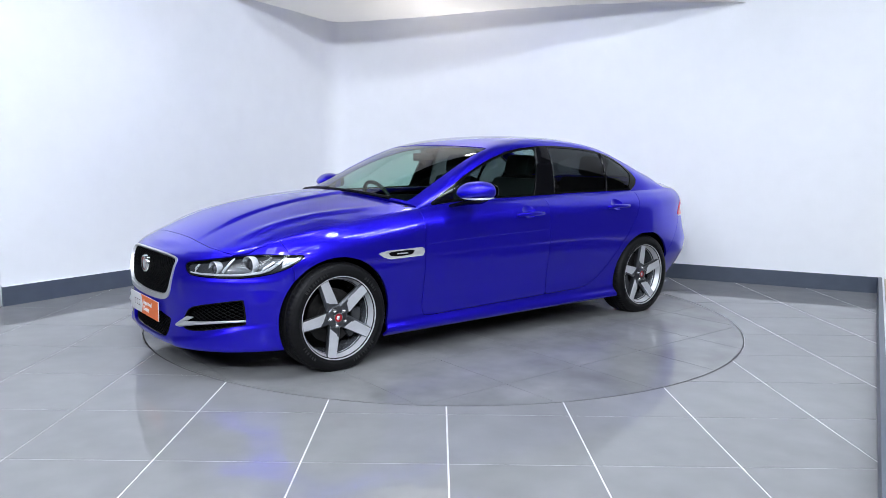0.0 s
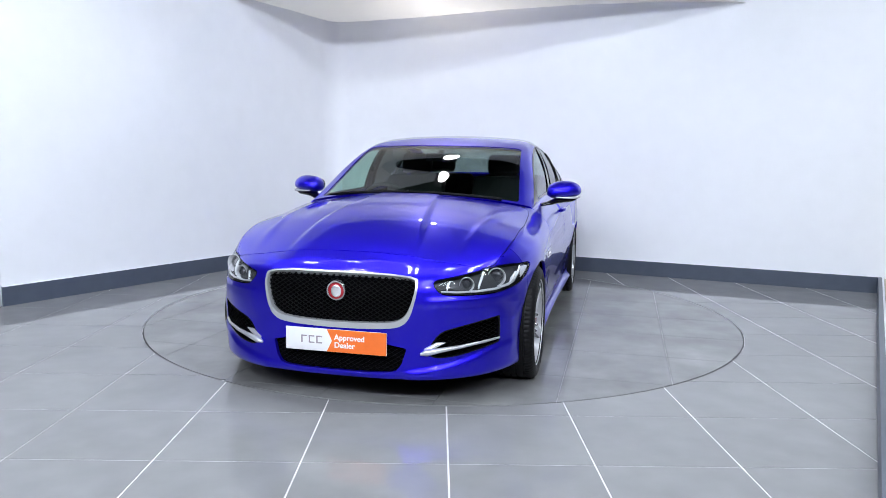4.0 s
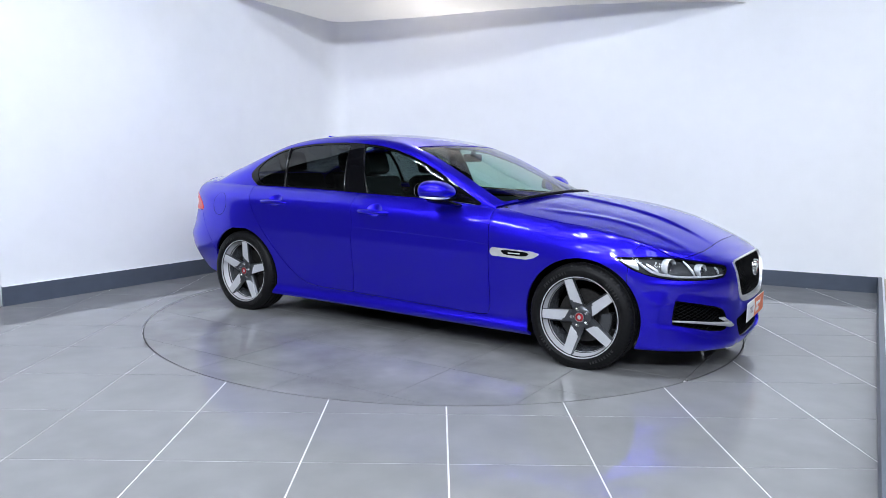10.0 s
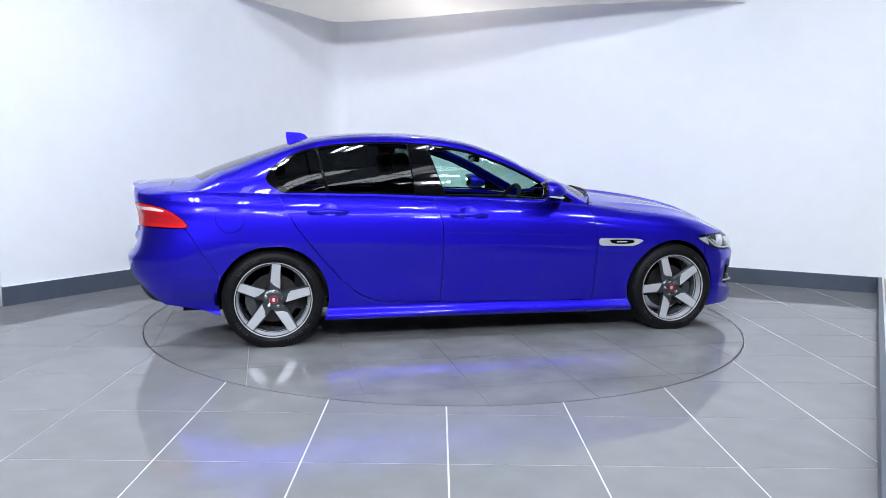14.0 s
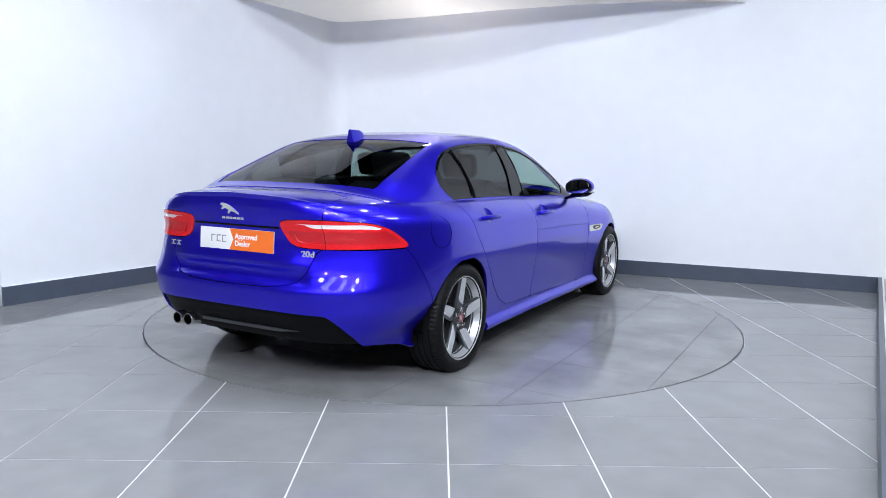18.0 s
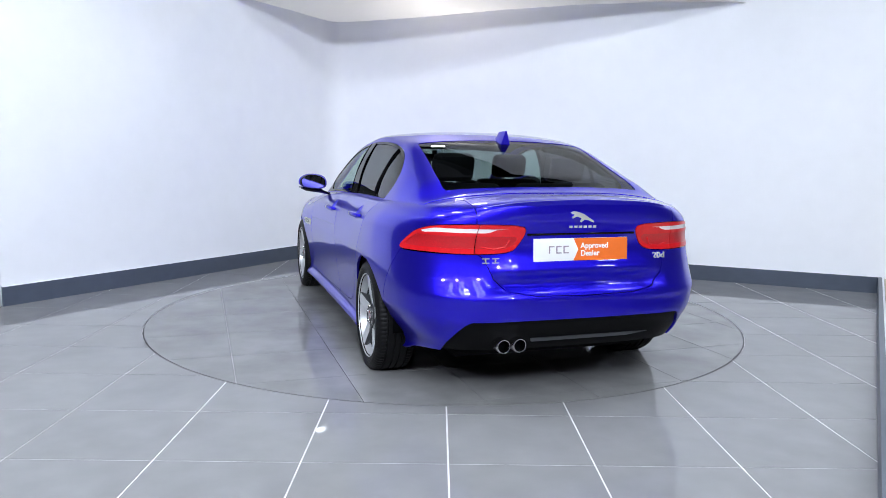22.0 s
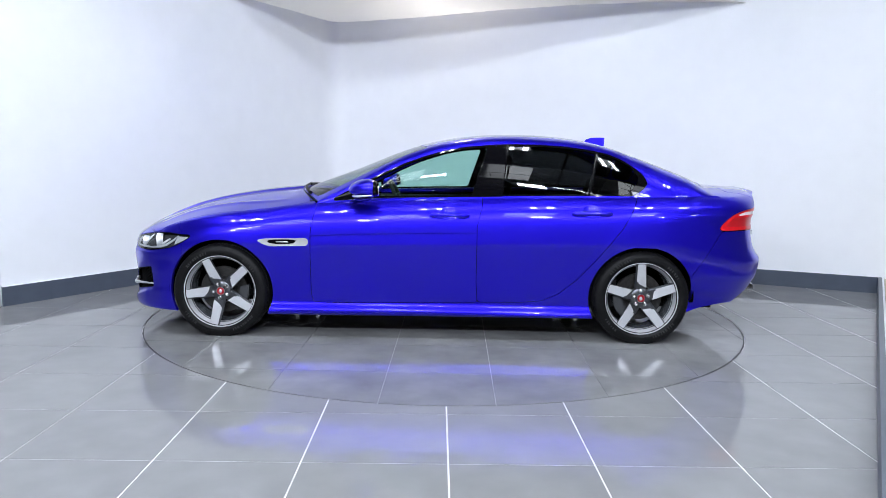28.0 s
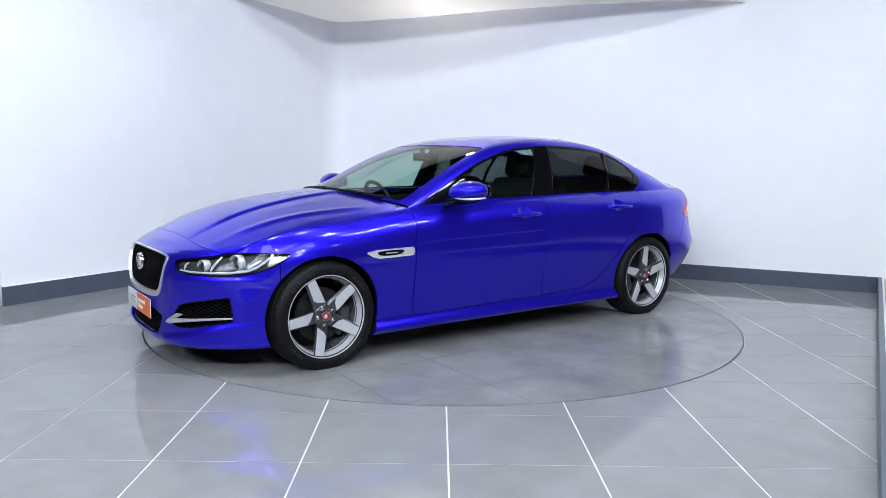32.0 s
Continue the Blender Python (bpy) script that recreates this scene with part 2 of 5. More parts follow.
# the corner is filleted above the skirting
ca, cb = Vector(CORNER) + (Vector(LEFT_FOLD) - Vector(CORNER)).normalized() * 0.22, Vector(CORNER) + (Vector(RIGHT_END) - Vector(CORNER)).normalized() * 0.22
fillet = [tuple(ca * (1 - t) ** 2 + Vector(CORNER) * 2 * t * (1 - t) + cb * t ** 2) for t in np.linspace(0, 1, 13)]
bm = prism(bmesh.new(), fillet + [(CORNER[0] - 0.02, CORNER[1] + 0.03)], SKIRT_H + 0.008, WALL_H - 0.01)
bmesh.ops.recalc_face_normals(bm, faces=bm.faces)
tagged(mesh_object("wall_corner", bm, WALL, True, 30), "white rounded inner corner of the studio walls", "wall", kind="structure")


def inward(a, b, d):
    a, b = Vector(a), Vector(b)
    n = Vector(((b - a).y, -(b - a).x)).normalized() * d
    return tuple(a + n), tuple(b + n)


for nm, a, b in (("baseboard_west", LEFT_FOLD, CORNER), ("baseboard_west_front", LEFT_END, LEFT_FOLD), ("baseboard_north", CORNER, RIGHT_END)):
    a2, b2 = inward(a, b, 0.018)
    bm = prism(bmesh.new(), [a2, b2, tuple(Vector(b)), tuple(Vector(a))], 0.0, SKIRT_H)
    bmesh.ops.recalc_face_normals(bm, faces=bm.faces)
    tagged(mesh_object(nm, bm, SKIRT, False), "slate grey painted skirting board along the white wall", "skirting", kind="structure")
    bm = prism(bmesh.new(), [a2, b2, tuple(Vector(b)), tuple(Vector(a))], SKIRT_H, SKIRT_H + 0.006)
    bmesh.ops.recalc_face_normals(bm, faces=bm.faces)
    tagged(mesh_object("trim", bm, WALL, False), "white paint edge on top of the skirting", "trim", kind="structure")
a, b = Vector(RIGHT_END), Vector(KERB_END)
n = Vector((-(b - a).y, (b - a).x)).normalized()
bm = prism(bmesh.new(), [tuple(a), tuple(b), tuple(b + n * 0.03), tuple(a + n * 0.03)], 0, SKIRT_H)
bmesh.ops.recalc_face_normals(bm, faces=bm.faces)
tagged(mesh_object("baseboard_east", bm, SKIRT, False), "low slate grey upstand along the edge of the tiled floor", "skirting", kind="structure")
bm = prism(bmesh.new(), [tuple(a + n * 0.03), tuple(b + n * 0.03), tuple(b + n * 0.045), tuple(a + n * 0.045)], 0, SKIRT_H + 0.004)
bmesh.ops.recalc_face_normals(bm, faces=bm.faces)
tagged(mesh_object("trim", bm, WALL, False), "pale edge on the back of the upstand", "trim", kind="structure")
ledge = thing("stone_ledge", "beige stone slabs laid beyond the slate grey upstand", "ledge", kind="structure")
run = (b - a).normalized()
for i in range(14):
    p, q = a + run * (0.42 * i + 0.003) + n * 0.05, a + run * (0.42 * (i + 1) - 0.003) + n * 0.05
    bm = prism(bmesh.new(), [tuple(p), tuple(q), tuple(q + n * 0.6), tuple(p + n * 0.6)], 0, SKIRT_H - 0.01)
    bmesh.ops.recalc_face_normals(bm, faces=bm.faces)
    part("slab", bm, STONE, ledge, smooth=False)
bm = lathe([(0.0, 0.0), (0.05, 0.0), (0.055, 0.1), (0.05, 1.0), (0.05, WALL_H), (0, WALL_H)], 20, "Z")
ob = tagged(mesh_object("wall_end_post", bm, WALL), "white painted end of the studio wall", "post", kind="structure")
ob.location = (LEFT_END[0] - 0.055, LEFT_END[1] - 0.02, 0)

# floor slab, grout bed
bm = prism(bmesh.new(), [(-9, -16), (9, -16), (9, 6), (-9, 6)], -0.25, -0.12)
n_ring = 96
inner_ring, outer_ring = [], []
for i in range(n_ring):
    t = 2 * math.pi * i / n_ring
    c, s = math.cos(t), math.sin(t)
    inner_ring.append(((DISC_R + 0.007) * c, (DISC_R + 0.007) * s))
    k = min(9 / max(abs(c), 1e-6), (6 if s > 0 else 16) / max(abs(s), 1e-6))
    outer_ring.append((k * c, k * s))
vi, vo, vd = ([bm.verts.new((x, y, z)) for x, y in r] for r, z in ((inner_ring, -0.0015), (outer_ring, -0.0015), (inner_ring, -0.13)))
for i in range(n_ring):
    j = (i + 1) % n_ring
    bm.faces.new((vi[i], vo[i], vo[j], vi[j]))
    bm.faces.new((vi[j], vd[j], vd[i], vi[i]))
tagged(mesh_object("floor", bm, GROUT, False), "grey tiled showroom floor with pale grout lines", "floor", kind="structure")
FLOOR = bpy.data.objects["floor"]

# plain concrete round the tiled part
bm = bmesh.new()
for x0, x1, y0, y1 in ((-9, 9, -16, -5.29), (-9, 9, 4.02, 6), (-9, -4.82, -5.29, 4.02), (4.88, 9, -5.29, 4.02)):
    prism(bm, [(x0, y0), (x1, y0), (x1, y1), (x0, y1)], -0.05, 0.0025)
bmesh.ops.recalc_face_normals(bm, faces=bm.faces)
tagged(mesh_object("floor_hall", bm, CONCRETE, False), "pale grey concrete floor of the hall round the tiles", "floor", kind="structure")

# canopy over the corner
bm = bmesh.new()
NS = 24
A, B, C = Vector((*CORNER, 2.84)), Vector((-2.30, 1.93, 2.86)), Vector((2.95, 1.64, 2.76))
grid = {}
for i in range(NS + 1):
    for j in range(NS + 1 - i):
        u, v = i / NS, j / NS
        p = A * (1 - u - v) + B * u + C * v
        w = 27 * u * v * (1 - u - v)
        p.y -= 1.5 * u * v * (u + v) ** 2
        p.z += 0.45 * v * v * (1 - v) - 0.05 * w - 0.02 * math.sin(9 * u) * v + 0.01 * noise.noise(p * 2.5) * (0 if i + j == 0 else 1)
        grid[i, j] = bm.verts.new(p)
for i in range(NS):
    for j in range(NS - i):
        bm.faces.new((grid[i, j], grid[i + 1, j], grid[i, j + 1]))
        if i + j < NS - 1:
            bm.faces.new((grid[i + 1, j], grid[i + 1, j + 1], grid[i, j + 1]))
bmesh.ops.solidify(bm, geom=bm.faces[:], thickness=0.01)
tagged(mesh_object("ceiling", bm, CLOTH, True, 40), "white cloth canopy stretched over the studio corner", "canopy", kind="structure")

# the hall that closes the place behind the camera
for nm, out, z0, z1, mt in (("wall_south", [(-9, -16), (9, -16), (9, -16.2), (-9, -16.2)], 0, 6, HALL), ("wall_east", [(9, -16), (9.2, -16), (9.2, 6), (9, 6)], 0, 6, HALL),
                            ("wall_far_west", [(-9, -16), (-9.2, -16), (-9.2, 6), (-9, 6)], 0, 6, HALL), ("wall_back", [(-9, 6), (9, 6), (9, 6.2), (-9, 6.2)], 0, 6, HALL),
                            ("hall_roof", [(-9.2, -16.2), (9.2, -16.2), (9.2, 6.2), (-9.2, 6.2)], 6, 6.2, ROOF)):
    bm = prism(bmesh.new(), out, z0, z1)
    bmesh.ops.recalc_face_normals(bm, faces=bm.faces)
    tagged(mesh_object(nm, bm, mt, False), "plain cladding that closes the hall", "wall", kind="structure")

# flood lamps on the hall's trusses
for lx, ly, lz in LAMP_ROWS:
    fl = thing("flood_lamp", "white rectangular flood lamp hung from the hall roof", "lamp", lamp_pose(lx, ly, lz), "hall flood lamps")
    part("housing", boxes((-0.31, 0.31, -0.24, 0.24, 0.0, 0.07), bevel=0.012), HALL, fl)
    part("louvre", boxes((-0.31, 0.31, -0.008, 0.008, -0.06, -0.03), (-0.008, 0.008, -0.24, 0.24, -0.06, -0.03)), WALL, fl, smooth=False)
    bm = boxes((-0.012, 0.012, -0.012, 0.012, 0.0, 6.0 - lz - 0.02))
    hang = part("hanger", bm, TRIM_METAL, fl, smooth=False)
    hang.matrix_local = fl.matrix_world.inverted() @ Matrix.Translation((lx, ly, lz + 0.02))
cl = thing("canopy_lamp", "round pendant lamp hung above the white cloth canopy", "lamp", pose(*CANOPY_LAMP))
part("shade", lathe([(0.0, 0.12), (0.06, 0.11), (0.19, 0.01), (0.2, 0.0), (0.185, 0.005), (0.05, 0.1), (0.0, 0.105)], 32, "Z"), HALL, cl)
part("hanger", boxes((-0.01, 0.01, -0.01, 0.01, 0.11, 6.0 - CANOPY_LAMP[2])), TRIM_METAL, cl, smooth=False)
for y in (-13, -9, -5, -1, 3):
    tagged(mesh_object("roof_beam", boxes((-9, 9, y - 0.1, y + 0.1, 5.6, 6.0)), HALL, False), "steel roof beam of the hall", "beam", kind="structure")
for bx, by in [(x, y) for y in (-11,) for x in (-5.2, -1.8, 1.8, 5.2)]:
    bt = thing("led_batten", "slim white LED batten under the hall roof", "lamp", pose(bx, by, 5.85), "hall battens")
    part("body", boxes((-0.62, 0.62, -0.05, 0.05, 0.0, 0.15), bevel=0.006), WALL, bt)
    part("diffuser", boxes((-0.60, 0.60, -0.035, 0.035, -0.02, 0.0), bevel=0.008), TUBE, bt)
for i in range(6):
    bt = thing("twin_batten", "white twin-tube light fitting hung over the turntable", "lamp", pose(-2.7 + 1.2 * i, -1.5 - 0.06 * i, 4.2), "twin-tube fittings")
    part("body", boxes((-0.17, 0.17, -0.34, 0.34, 0.0, 0.06), bevel=0.006), WALL, bt)
    for x in (-0.10, 0.10):
        part("tube", boxes((x - 0.035, x + 0.035, -0.31, 0.31, -0.02, 0.0), bevel=0.008), TUBE, bt)
    part("hanger", boxes((-0.01, 0.01, -0.01, 0.01, 0.06, 1.8)), TRIM_METAL, bt, smooth=False)
for x in (-3.1, -1.1, 0.9, 2.9):
    rl = tagged(mesh_object("rooflight", boxes((x - 0.4, x + 0.4, -8.9, -5.1, 5.55, 5.58)), SKYLIGHT, False), "long translucent rooflight in the hall roof", "rooflight", kind="structure")
    part("glazing_bar", boxes((x - 0.02, x + 0.02, -8.9, -5.1, 5.52, 5.548), (x - 0.4, x + 0.4, -7.03, -6.97, 5.52, 5.548)), HALL, rl, smooth=False)


# ---- the car: its skin as one smooth surface, cut into panels ----
class Skin:
    """A sheet of polygons with two surface coordinates a vertex."""

    def __init__(self, verts, coords, faces):
        self.v, self.a, self.f = np.asarray(verts, float), np.asarray(coords, float), faces

    def pick(self, faces):
        used = sorted({i for f in faces for i in f})
        at = {o: n for n, o in enumerate(used)}
        return Skin(self.v[used], self.a[used], [tuple(at[i] for i in f) for f in faces])

    def split(self, d):
        """Two sheets: where d is negative, and the rest, cut cleanly between."""
        v, a, low, high, made = list(self.v), list(self.a), [], [], {}
        d = list(np.where(np.abs(d) < 1e-5, 1e-5, d))

        def cross(i, j):
            key = (min(i, j), max(i, j))
            if key not in made:
                t = d[i] / (d[i] - d[j])
                made[key] = len(v)
                v.append(v[i] + (v[j] - v[i]) * t)
                a.append(a[i] + (a[j] - a[i]) * t)
            return made[key]

        for f in self.f:
            signs = [d[i] < 0 for i in f]
            if all(signs):
                low.append(f)
            elif not any(signs):
                high.append(f)
            else:
                lo, hi = [], []
                for k, i in enumerate(f):
                    j = f[(k + 1) % len(f)]
                    (lo if d[i] < 0 else hi).append(i)
                    if (d[i] < 0) != (d[j] < 0):
                        c = cross(i, j)
                        lo.append(c)
                        hi.append(c)
                if len(lo) > 2:
                    low.append(tuple(lo))
                if len(hi) > 2:
                    high.append(tuple(hi))
        whole = Skin(v, a, [])
        return whole.pick(low), whole.pick(high)

    def normals(self):
        n = np.zeros_like(self.v)
        for f in self.f:
            p = self.v[list(f)]
            c = np.cross(p[1] - p[0], p[2] - p[0]) if len(f) == 3 else np.cross(p[2] - p[0], p[3] - p[1])
            n[list(f)] += c
        return n / np.maximum(np.linalg.norm(n, axis=1, keepdims=True), 1e-12)

    def mirrored(self):
        return Skin(self.v * (1, -1, 1), self.a, [f[::-1] for f in self.f])

    def joined(self, *others):
        v, a, f = [self.v], [self.a], list(self.f)
        n = len(self.v)
        for o in others:
            v.append(o.v)
            a.append(o.a)
            f += [tuple(i + n for i in g) for g in o.f]
            n += len(o.v)
        return Skin(np.concatenate(v), np.concatenate(a), f)

    def both(self):
        return self.joined(self.mirrored()).welded()

    def welded(self):
        key, at, keep = {}, [], []
        for i, p in enumerate(np.round(self.v, 4)):
            k = tuple(p + 0.0)
            if k not in key:
                key[k] = len(keep)
                keep.append(i)
            at.append(key[k])
        faces = []
        for f in self.f:
            g = []
            for i in f:
                if at[i] not in g:
                    g.append(at[i])
            if len(g) > 2:
                faces.append(tuple(g))
        return Skin(self.v[keep], self.a[keep], faces)

    def softened(self, mask, rounds):
        """Relaxed towards its neighbours where mask is above 0; the middle line stays in its plane."""
        link = [set() for _ in self.v]
        for f in self.f:
            for k, i in enumerate(f):
                j = f[(k + 1) % len(f)]
                link[i].add(j)
                link[j].add(i)
        todo = [i for i in range(len(self.v)) if mask[i] > 0.02 and len(link[i]) > 3]
        v = self.v.copy()
        for _ in range(rounds):
            w = v.copy()
            for i in todo:
                w[i] = v[i] + (v[list(link[i])].mean(0) - v[i]) * 0.6 * mask[i]
                if abs(self.v[i][1]) < 1e-4:
                    w[i][1] = self.v[i][1]
            v = w
        return Skin(v, self.a, self.f)

    def moved(self, depth):
        return Skin(self.v + self.normals() * depth, self.a, self.f)

    def mesh(self, flange=0.012, lift=0.0):
        """As a bmesh, with its rim turned inwards."""
        bm = bmesh.new()
        n = self.normals()
        top = [bm.verts.new(p) for p in self.v + n * lift]
        count = {}
        for f in self.f:
            try:
                bm.faces.new([top[i] for i in f])
            except ValueError:
                pass
            for k, i in enumerate(f):
                e = (i, f[(k + 1) % len(f)])
                count[frozenset(e)] = None if frozenset(e) in count else e
        if flange:
            rim, deep = {}, {}
            for e in count.values():
                if e and abs(self.v[e[0]][1]) + abs(self.v[e[1]][1]) > 1e-4:
                    for i in e:
                        if i not in rim:
                            rim[i], deep[i] = bm.verts.new(self.v[i] + n[i] * lift), bm.verts.new(self.v[i] + n[i] * (lift - flange))
                    bm.faces.new((rim[e[1]], rim[e[0]], deep[e[0]], deep[e[1]]))
        return bm


X_FRONT, X_REAR, P_FRONT, P_REAR = 1.15, -1.35, 2.9, 3.9
WHEEL_X, HUB_Z = 1.4175, 0.308
half_width = curve([(-2.35, 0.90), (-1.9, 0.908), (-1.42, 0.926), (-0.9, 0.908), (-0.2, 0.9), (0.6, 0.903), (1.15, 0.915), (1.42, 0.922), (1.8, 0.915), (2.2, 0.9)], 0.08)
low_tuck = curve([(0.14, -0.06), (0.155, -0.035), (0.176, -0.013), (0.195, -0.016), (0.22, -0.036), (0.24, -0.044), (0.31, -0.040), (0.45, -0.022), (0.55, -0.008), (0.64, 0.0)])
nose_tuck = curve([(0.14, -0.045), (0.165, -0.02), (0.2, -0.014), (0.3, -0.012), (0.45, -0.006), (0.62, 0.0)])
rear_tuck = curve([(0.19, -0.115), (0.28, -0.085), (0.36, -0.035), (0.46, 0.0)])
ledge_z = curve([(0.30, 0.19), (0.36, 0.192), (0.47, 0.208), (0.6, 0.237), (0.75, 0.292), (0.86, 0.315)])
shoulder_tuck = curve([(0, -0.135), (0.015, -0.108), (0.035, -0.083), (0.07, -0.047), (0.10, -0.029), (0.13, -0.018), (0.2, -0.008), (0.3, 0.0)])
nose_x = curve([(0.13, 2.18), (0.155, 2.214), (0.18, 2.222), (0.23, 2.219), (0.3, 2.214), (0.4, 2.218), (0.5, 2.223), (0.58, 2.216), (0.635, 2.196), (0.665, 2.17), (0.68, 2.148)])
tail_x = curve([(0.22, -2.22), (0.30, -2.29), (0.38, -2.325), (0.435, -2.352), (0.50, -2.362), (0.55, -2.366), (0.566, -2.36), (0.60, -2.336), (0.66, -2.306), (0.76, -2.288), (0.8, -2.286), (0.87, -2.3), (0.93, -2.318), (0.97, -2.322), (1.03, -2.32)])
boot_x = curve([(0.56, 0.0), (0.585, 0.0), (0.598, -0.026), (0.61, -0.03), (0.64, -0.012), (0.678, 0.018), (0.69, 0.020), (0.715, 0.012), (0.77, 0.0)])  # the lid's lower fold, against the corners
rim_z = curve([(2.2, 0.68), (2.1, 0.688), (1.95, 0.702), (1.8, 0.75), (1.5, 0.82), (1.2, 0.855), (0.95, 0.888), (0.75, 0.91), (0.33, 0.935), (-0.28, 0.955), (-0.69, 0.968), (-1.2, 0.976),
               (-1.6, 0.985), (-1.9, 0.99), (-2.1, 0.985), (-2.2, 0.98), (-2.35, 0.975)], 0.05)
sill_z = curve([(2.25, 0.15), (1.8, 0.155), (1.0, 0.152), (-1.0, 0.165), (-1.6, 0.18), (-1.8, 0.2), (-1.95, 0.235), (-2.1, 0.255), (-2.35, 0.272)])
bonnet_z = curve([(0.8, 1.0), (1.0, 0.984), (1.21, 0.963), (1.42, 0.934), (1.64, 0.89), (1.855, 0.826), (1.987, 0.775), (2.12, 0.712), (2.17, 0.688), (2.2, 0.68)], 0.04)
boot_z = curve([(-1.8, 1.075), (-1.95, 1.055), (-2.1, 1.047), (-2.21, 1.041), (-2.28, 1.034), (-2.35, 1.03)])


def hull(s, v):
    """The lower body: s runs from the nose along the flank to the tail, v from the sill to the shoulder."""
    if s < 0.34:
        q = s / 0.34 * math.pi / 2
        ex, ey = math.cos(q) ** (2 / P_FRONT) if q < 1.5707 else 0.0, math.sin(q) ** (2 / P_FRONT)
        x = X_FRONT + (2.205 - X_FRONT) * ex
    elif s < 0.70:
        x, ex, ey = X_FRONT + (X_REAR - X_FRONT) * (s - 0.34) / 0.36, 0.0, 1.0
    else:
        q = (1 - s) / 0.30 * math.pi / 2
        ex, ey = math.cos(q) ** (2 / P_REAR) if q < 1.5707 else 0.0, math.sin(q) ** (2 / P_REAR) if q > 0 else 0.0
        x = X_REAR + (-2.32 - X_REAR) * ex
    top = float(rim_z(x))
    if s > 0.70:
        top += (float(boot_z(x)) - top) * max(0.0, 1 - ey / 0.98) ** 0.5 * min(1, ex * 1.02) ** 6 * 0.75
    bottom = float(sill_z(x))
    z = bottom + (top - bottom) * v
    if s < 0.34:
        x = X_FRONT + (float(nose_x(z)) - X_FRONT) * ex
    elif s >= 0.70:
        inner = max(0.0, min(1.0, (0.50 - 0.9 * ey) / 0.10))
        x = X_REAR + (float(tail_x(z)) - float(boot_x(z)) * inner - X_REAR) * ex
    tuck = float(low_tuck(z))
    if x > 1.6:
        tuck += (float(nose_tuck(z)) - tuck) * min(1, (x - 1.6) / 0.12)
    y = float(half_width(x)) + tuck + float(shoulder_tuck(top - z)) * (1 if x < 1.2 else max(0.5, 1 - (x - 1.2) * 0.75))
    if -0.36 < x < 0.83 and s > 0.34:
        d = v - 0.718
        y -= 0.0032 / (1 + math.exp(min(60, d / 0.0015))) * max(0.0, min(1, 1 + d / 0.2)) * min(1, max(0, (x + 0.36) / 0.2)) * min(1, max(0, (0.83 - x) / 0.03))
    y *= ey
    if x < -1.6:
        y += float(rear_tuck(z)) * min(1, (-1.6 - x) / 0.12) * ey ** 3
        y -= 0.028 * max(0.0, min(1.0, (z - 0.60) / 0.22)) * min(1, (-1.6 - x) / 0.4) * ey ** 3
    if s < 0.34 and x > 1.75:
        # the chin's ledge below the side intakes, and the upright crease outside them
        out = 0.012 / (1 + math.exp(max(-60, min(60, (z - float(ledge_z(y))) / 0.003)))) * min(1, max(0, (y - 0.33) / 0.06)) * min(1, (x - 1.75) / 0.25)
        out += 0.014 * max(0, 1 - abs(y - 0.80) / 0.07) * min(1, max(0, (0.50 - z) / 0.08)) * min(1, max(0, (z - 0.2) / 0.08))
        # the bumper's shelf under the headlamps
        out += 0.008 / (1 + math.exp(max(-60, min(60, (z - 0.552) / 0.003)))) * min(1, max(0, (y - 0.43) / 0.05)) * min(1, (x - 1.75) / 0.2) * min(1, max(0, (z - 0.40) / 0.10))
        nx, ny = ex ** 2, ey ** 2
        h = math.hypot(nx, ny)
        x, y = x + out * nx / h, y + out * ny / h
    return x, y, z


NF = 104  # stations round the nose
S_FRONT = [0.34 * (i / NF) ** 0.85 for i in range(NF)]
S_SIDE = [0.34 + 0.36 * i / 96 for i in range(96)]
S_BACK = [1 - 0.30 * ((52 - i) / 52) ** 0.85 for i in range(53)]
S_ALL = S_FRONT + S_SIDE + S_BACK
V_ALL = sorted([1 - (1 - j / 62) ** 1.12 for j in range(63)] + [0.704, 0.7125, 0.7155, 0.7185, 0.7215, 0.7245, 0.731])


def sheet(rows, coords):
    n = len(rows[0])
    f = [(i * n + j, i * n + j + 1, (i + 1) * n + j + 1, (i + 1) * n + j) for i in range(len(rows) - 1) for j in range(n - 1)]
    return Skin([p for r in rows for p in r], [c for r in coords for c in r], f)


hull_rows = [[hull(s, v) for v in V_ALL] for s in S_ALL]
hull_skin = sheet(hull_rows, [[(s, v) for v in V_ALL] for s in S_ALL])
hull_skin.f = [f[::-1] for f in hull_skin.f]
RIM = [np.array(r[-1]) for r in hull_rows]


def bump_line(y, x):
    """The two raised creases that run down the bonnet towards the grille."""
    yr = 0.35 - (2.05 - x) * 0.135
    fade = min(1, max(0, (2.07 - x) / 0.3))
    inner = 0.015 / (1 + math.exp(-(yr - abs(y)) / 0.005))
    outer = 0.008 * math.exp(-((abs(y) - 0.60 - (1.5 - x) * 0.08) / 0.03) ** 2) * min(1, max(0, (x - 0.95) / 0.25))
    return (inner + outer) * fade


def deck_z(x, y, front, rim):
    """Height of the bonnet or boot lid over x, y; rim: half-width and height of the body's shoulder there."""
    yr, zr = rim
    r = min(1.0, abs(y) / max(yr, 1e-4))
    if front:
        return zr + (float(bonnet_z(x)) - zr) * (1 - r ** 2.3) + bump_line(y, x) * (1 - r ** 8)
    return zr + (float(boot_z(x)) - zr) * (1 - r ** 3.0)


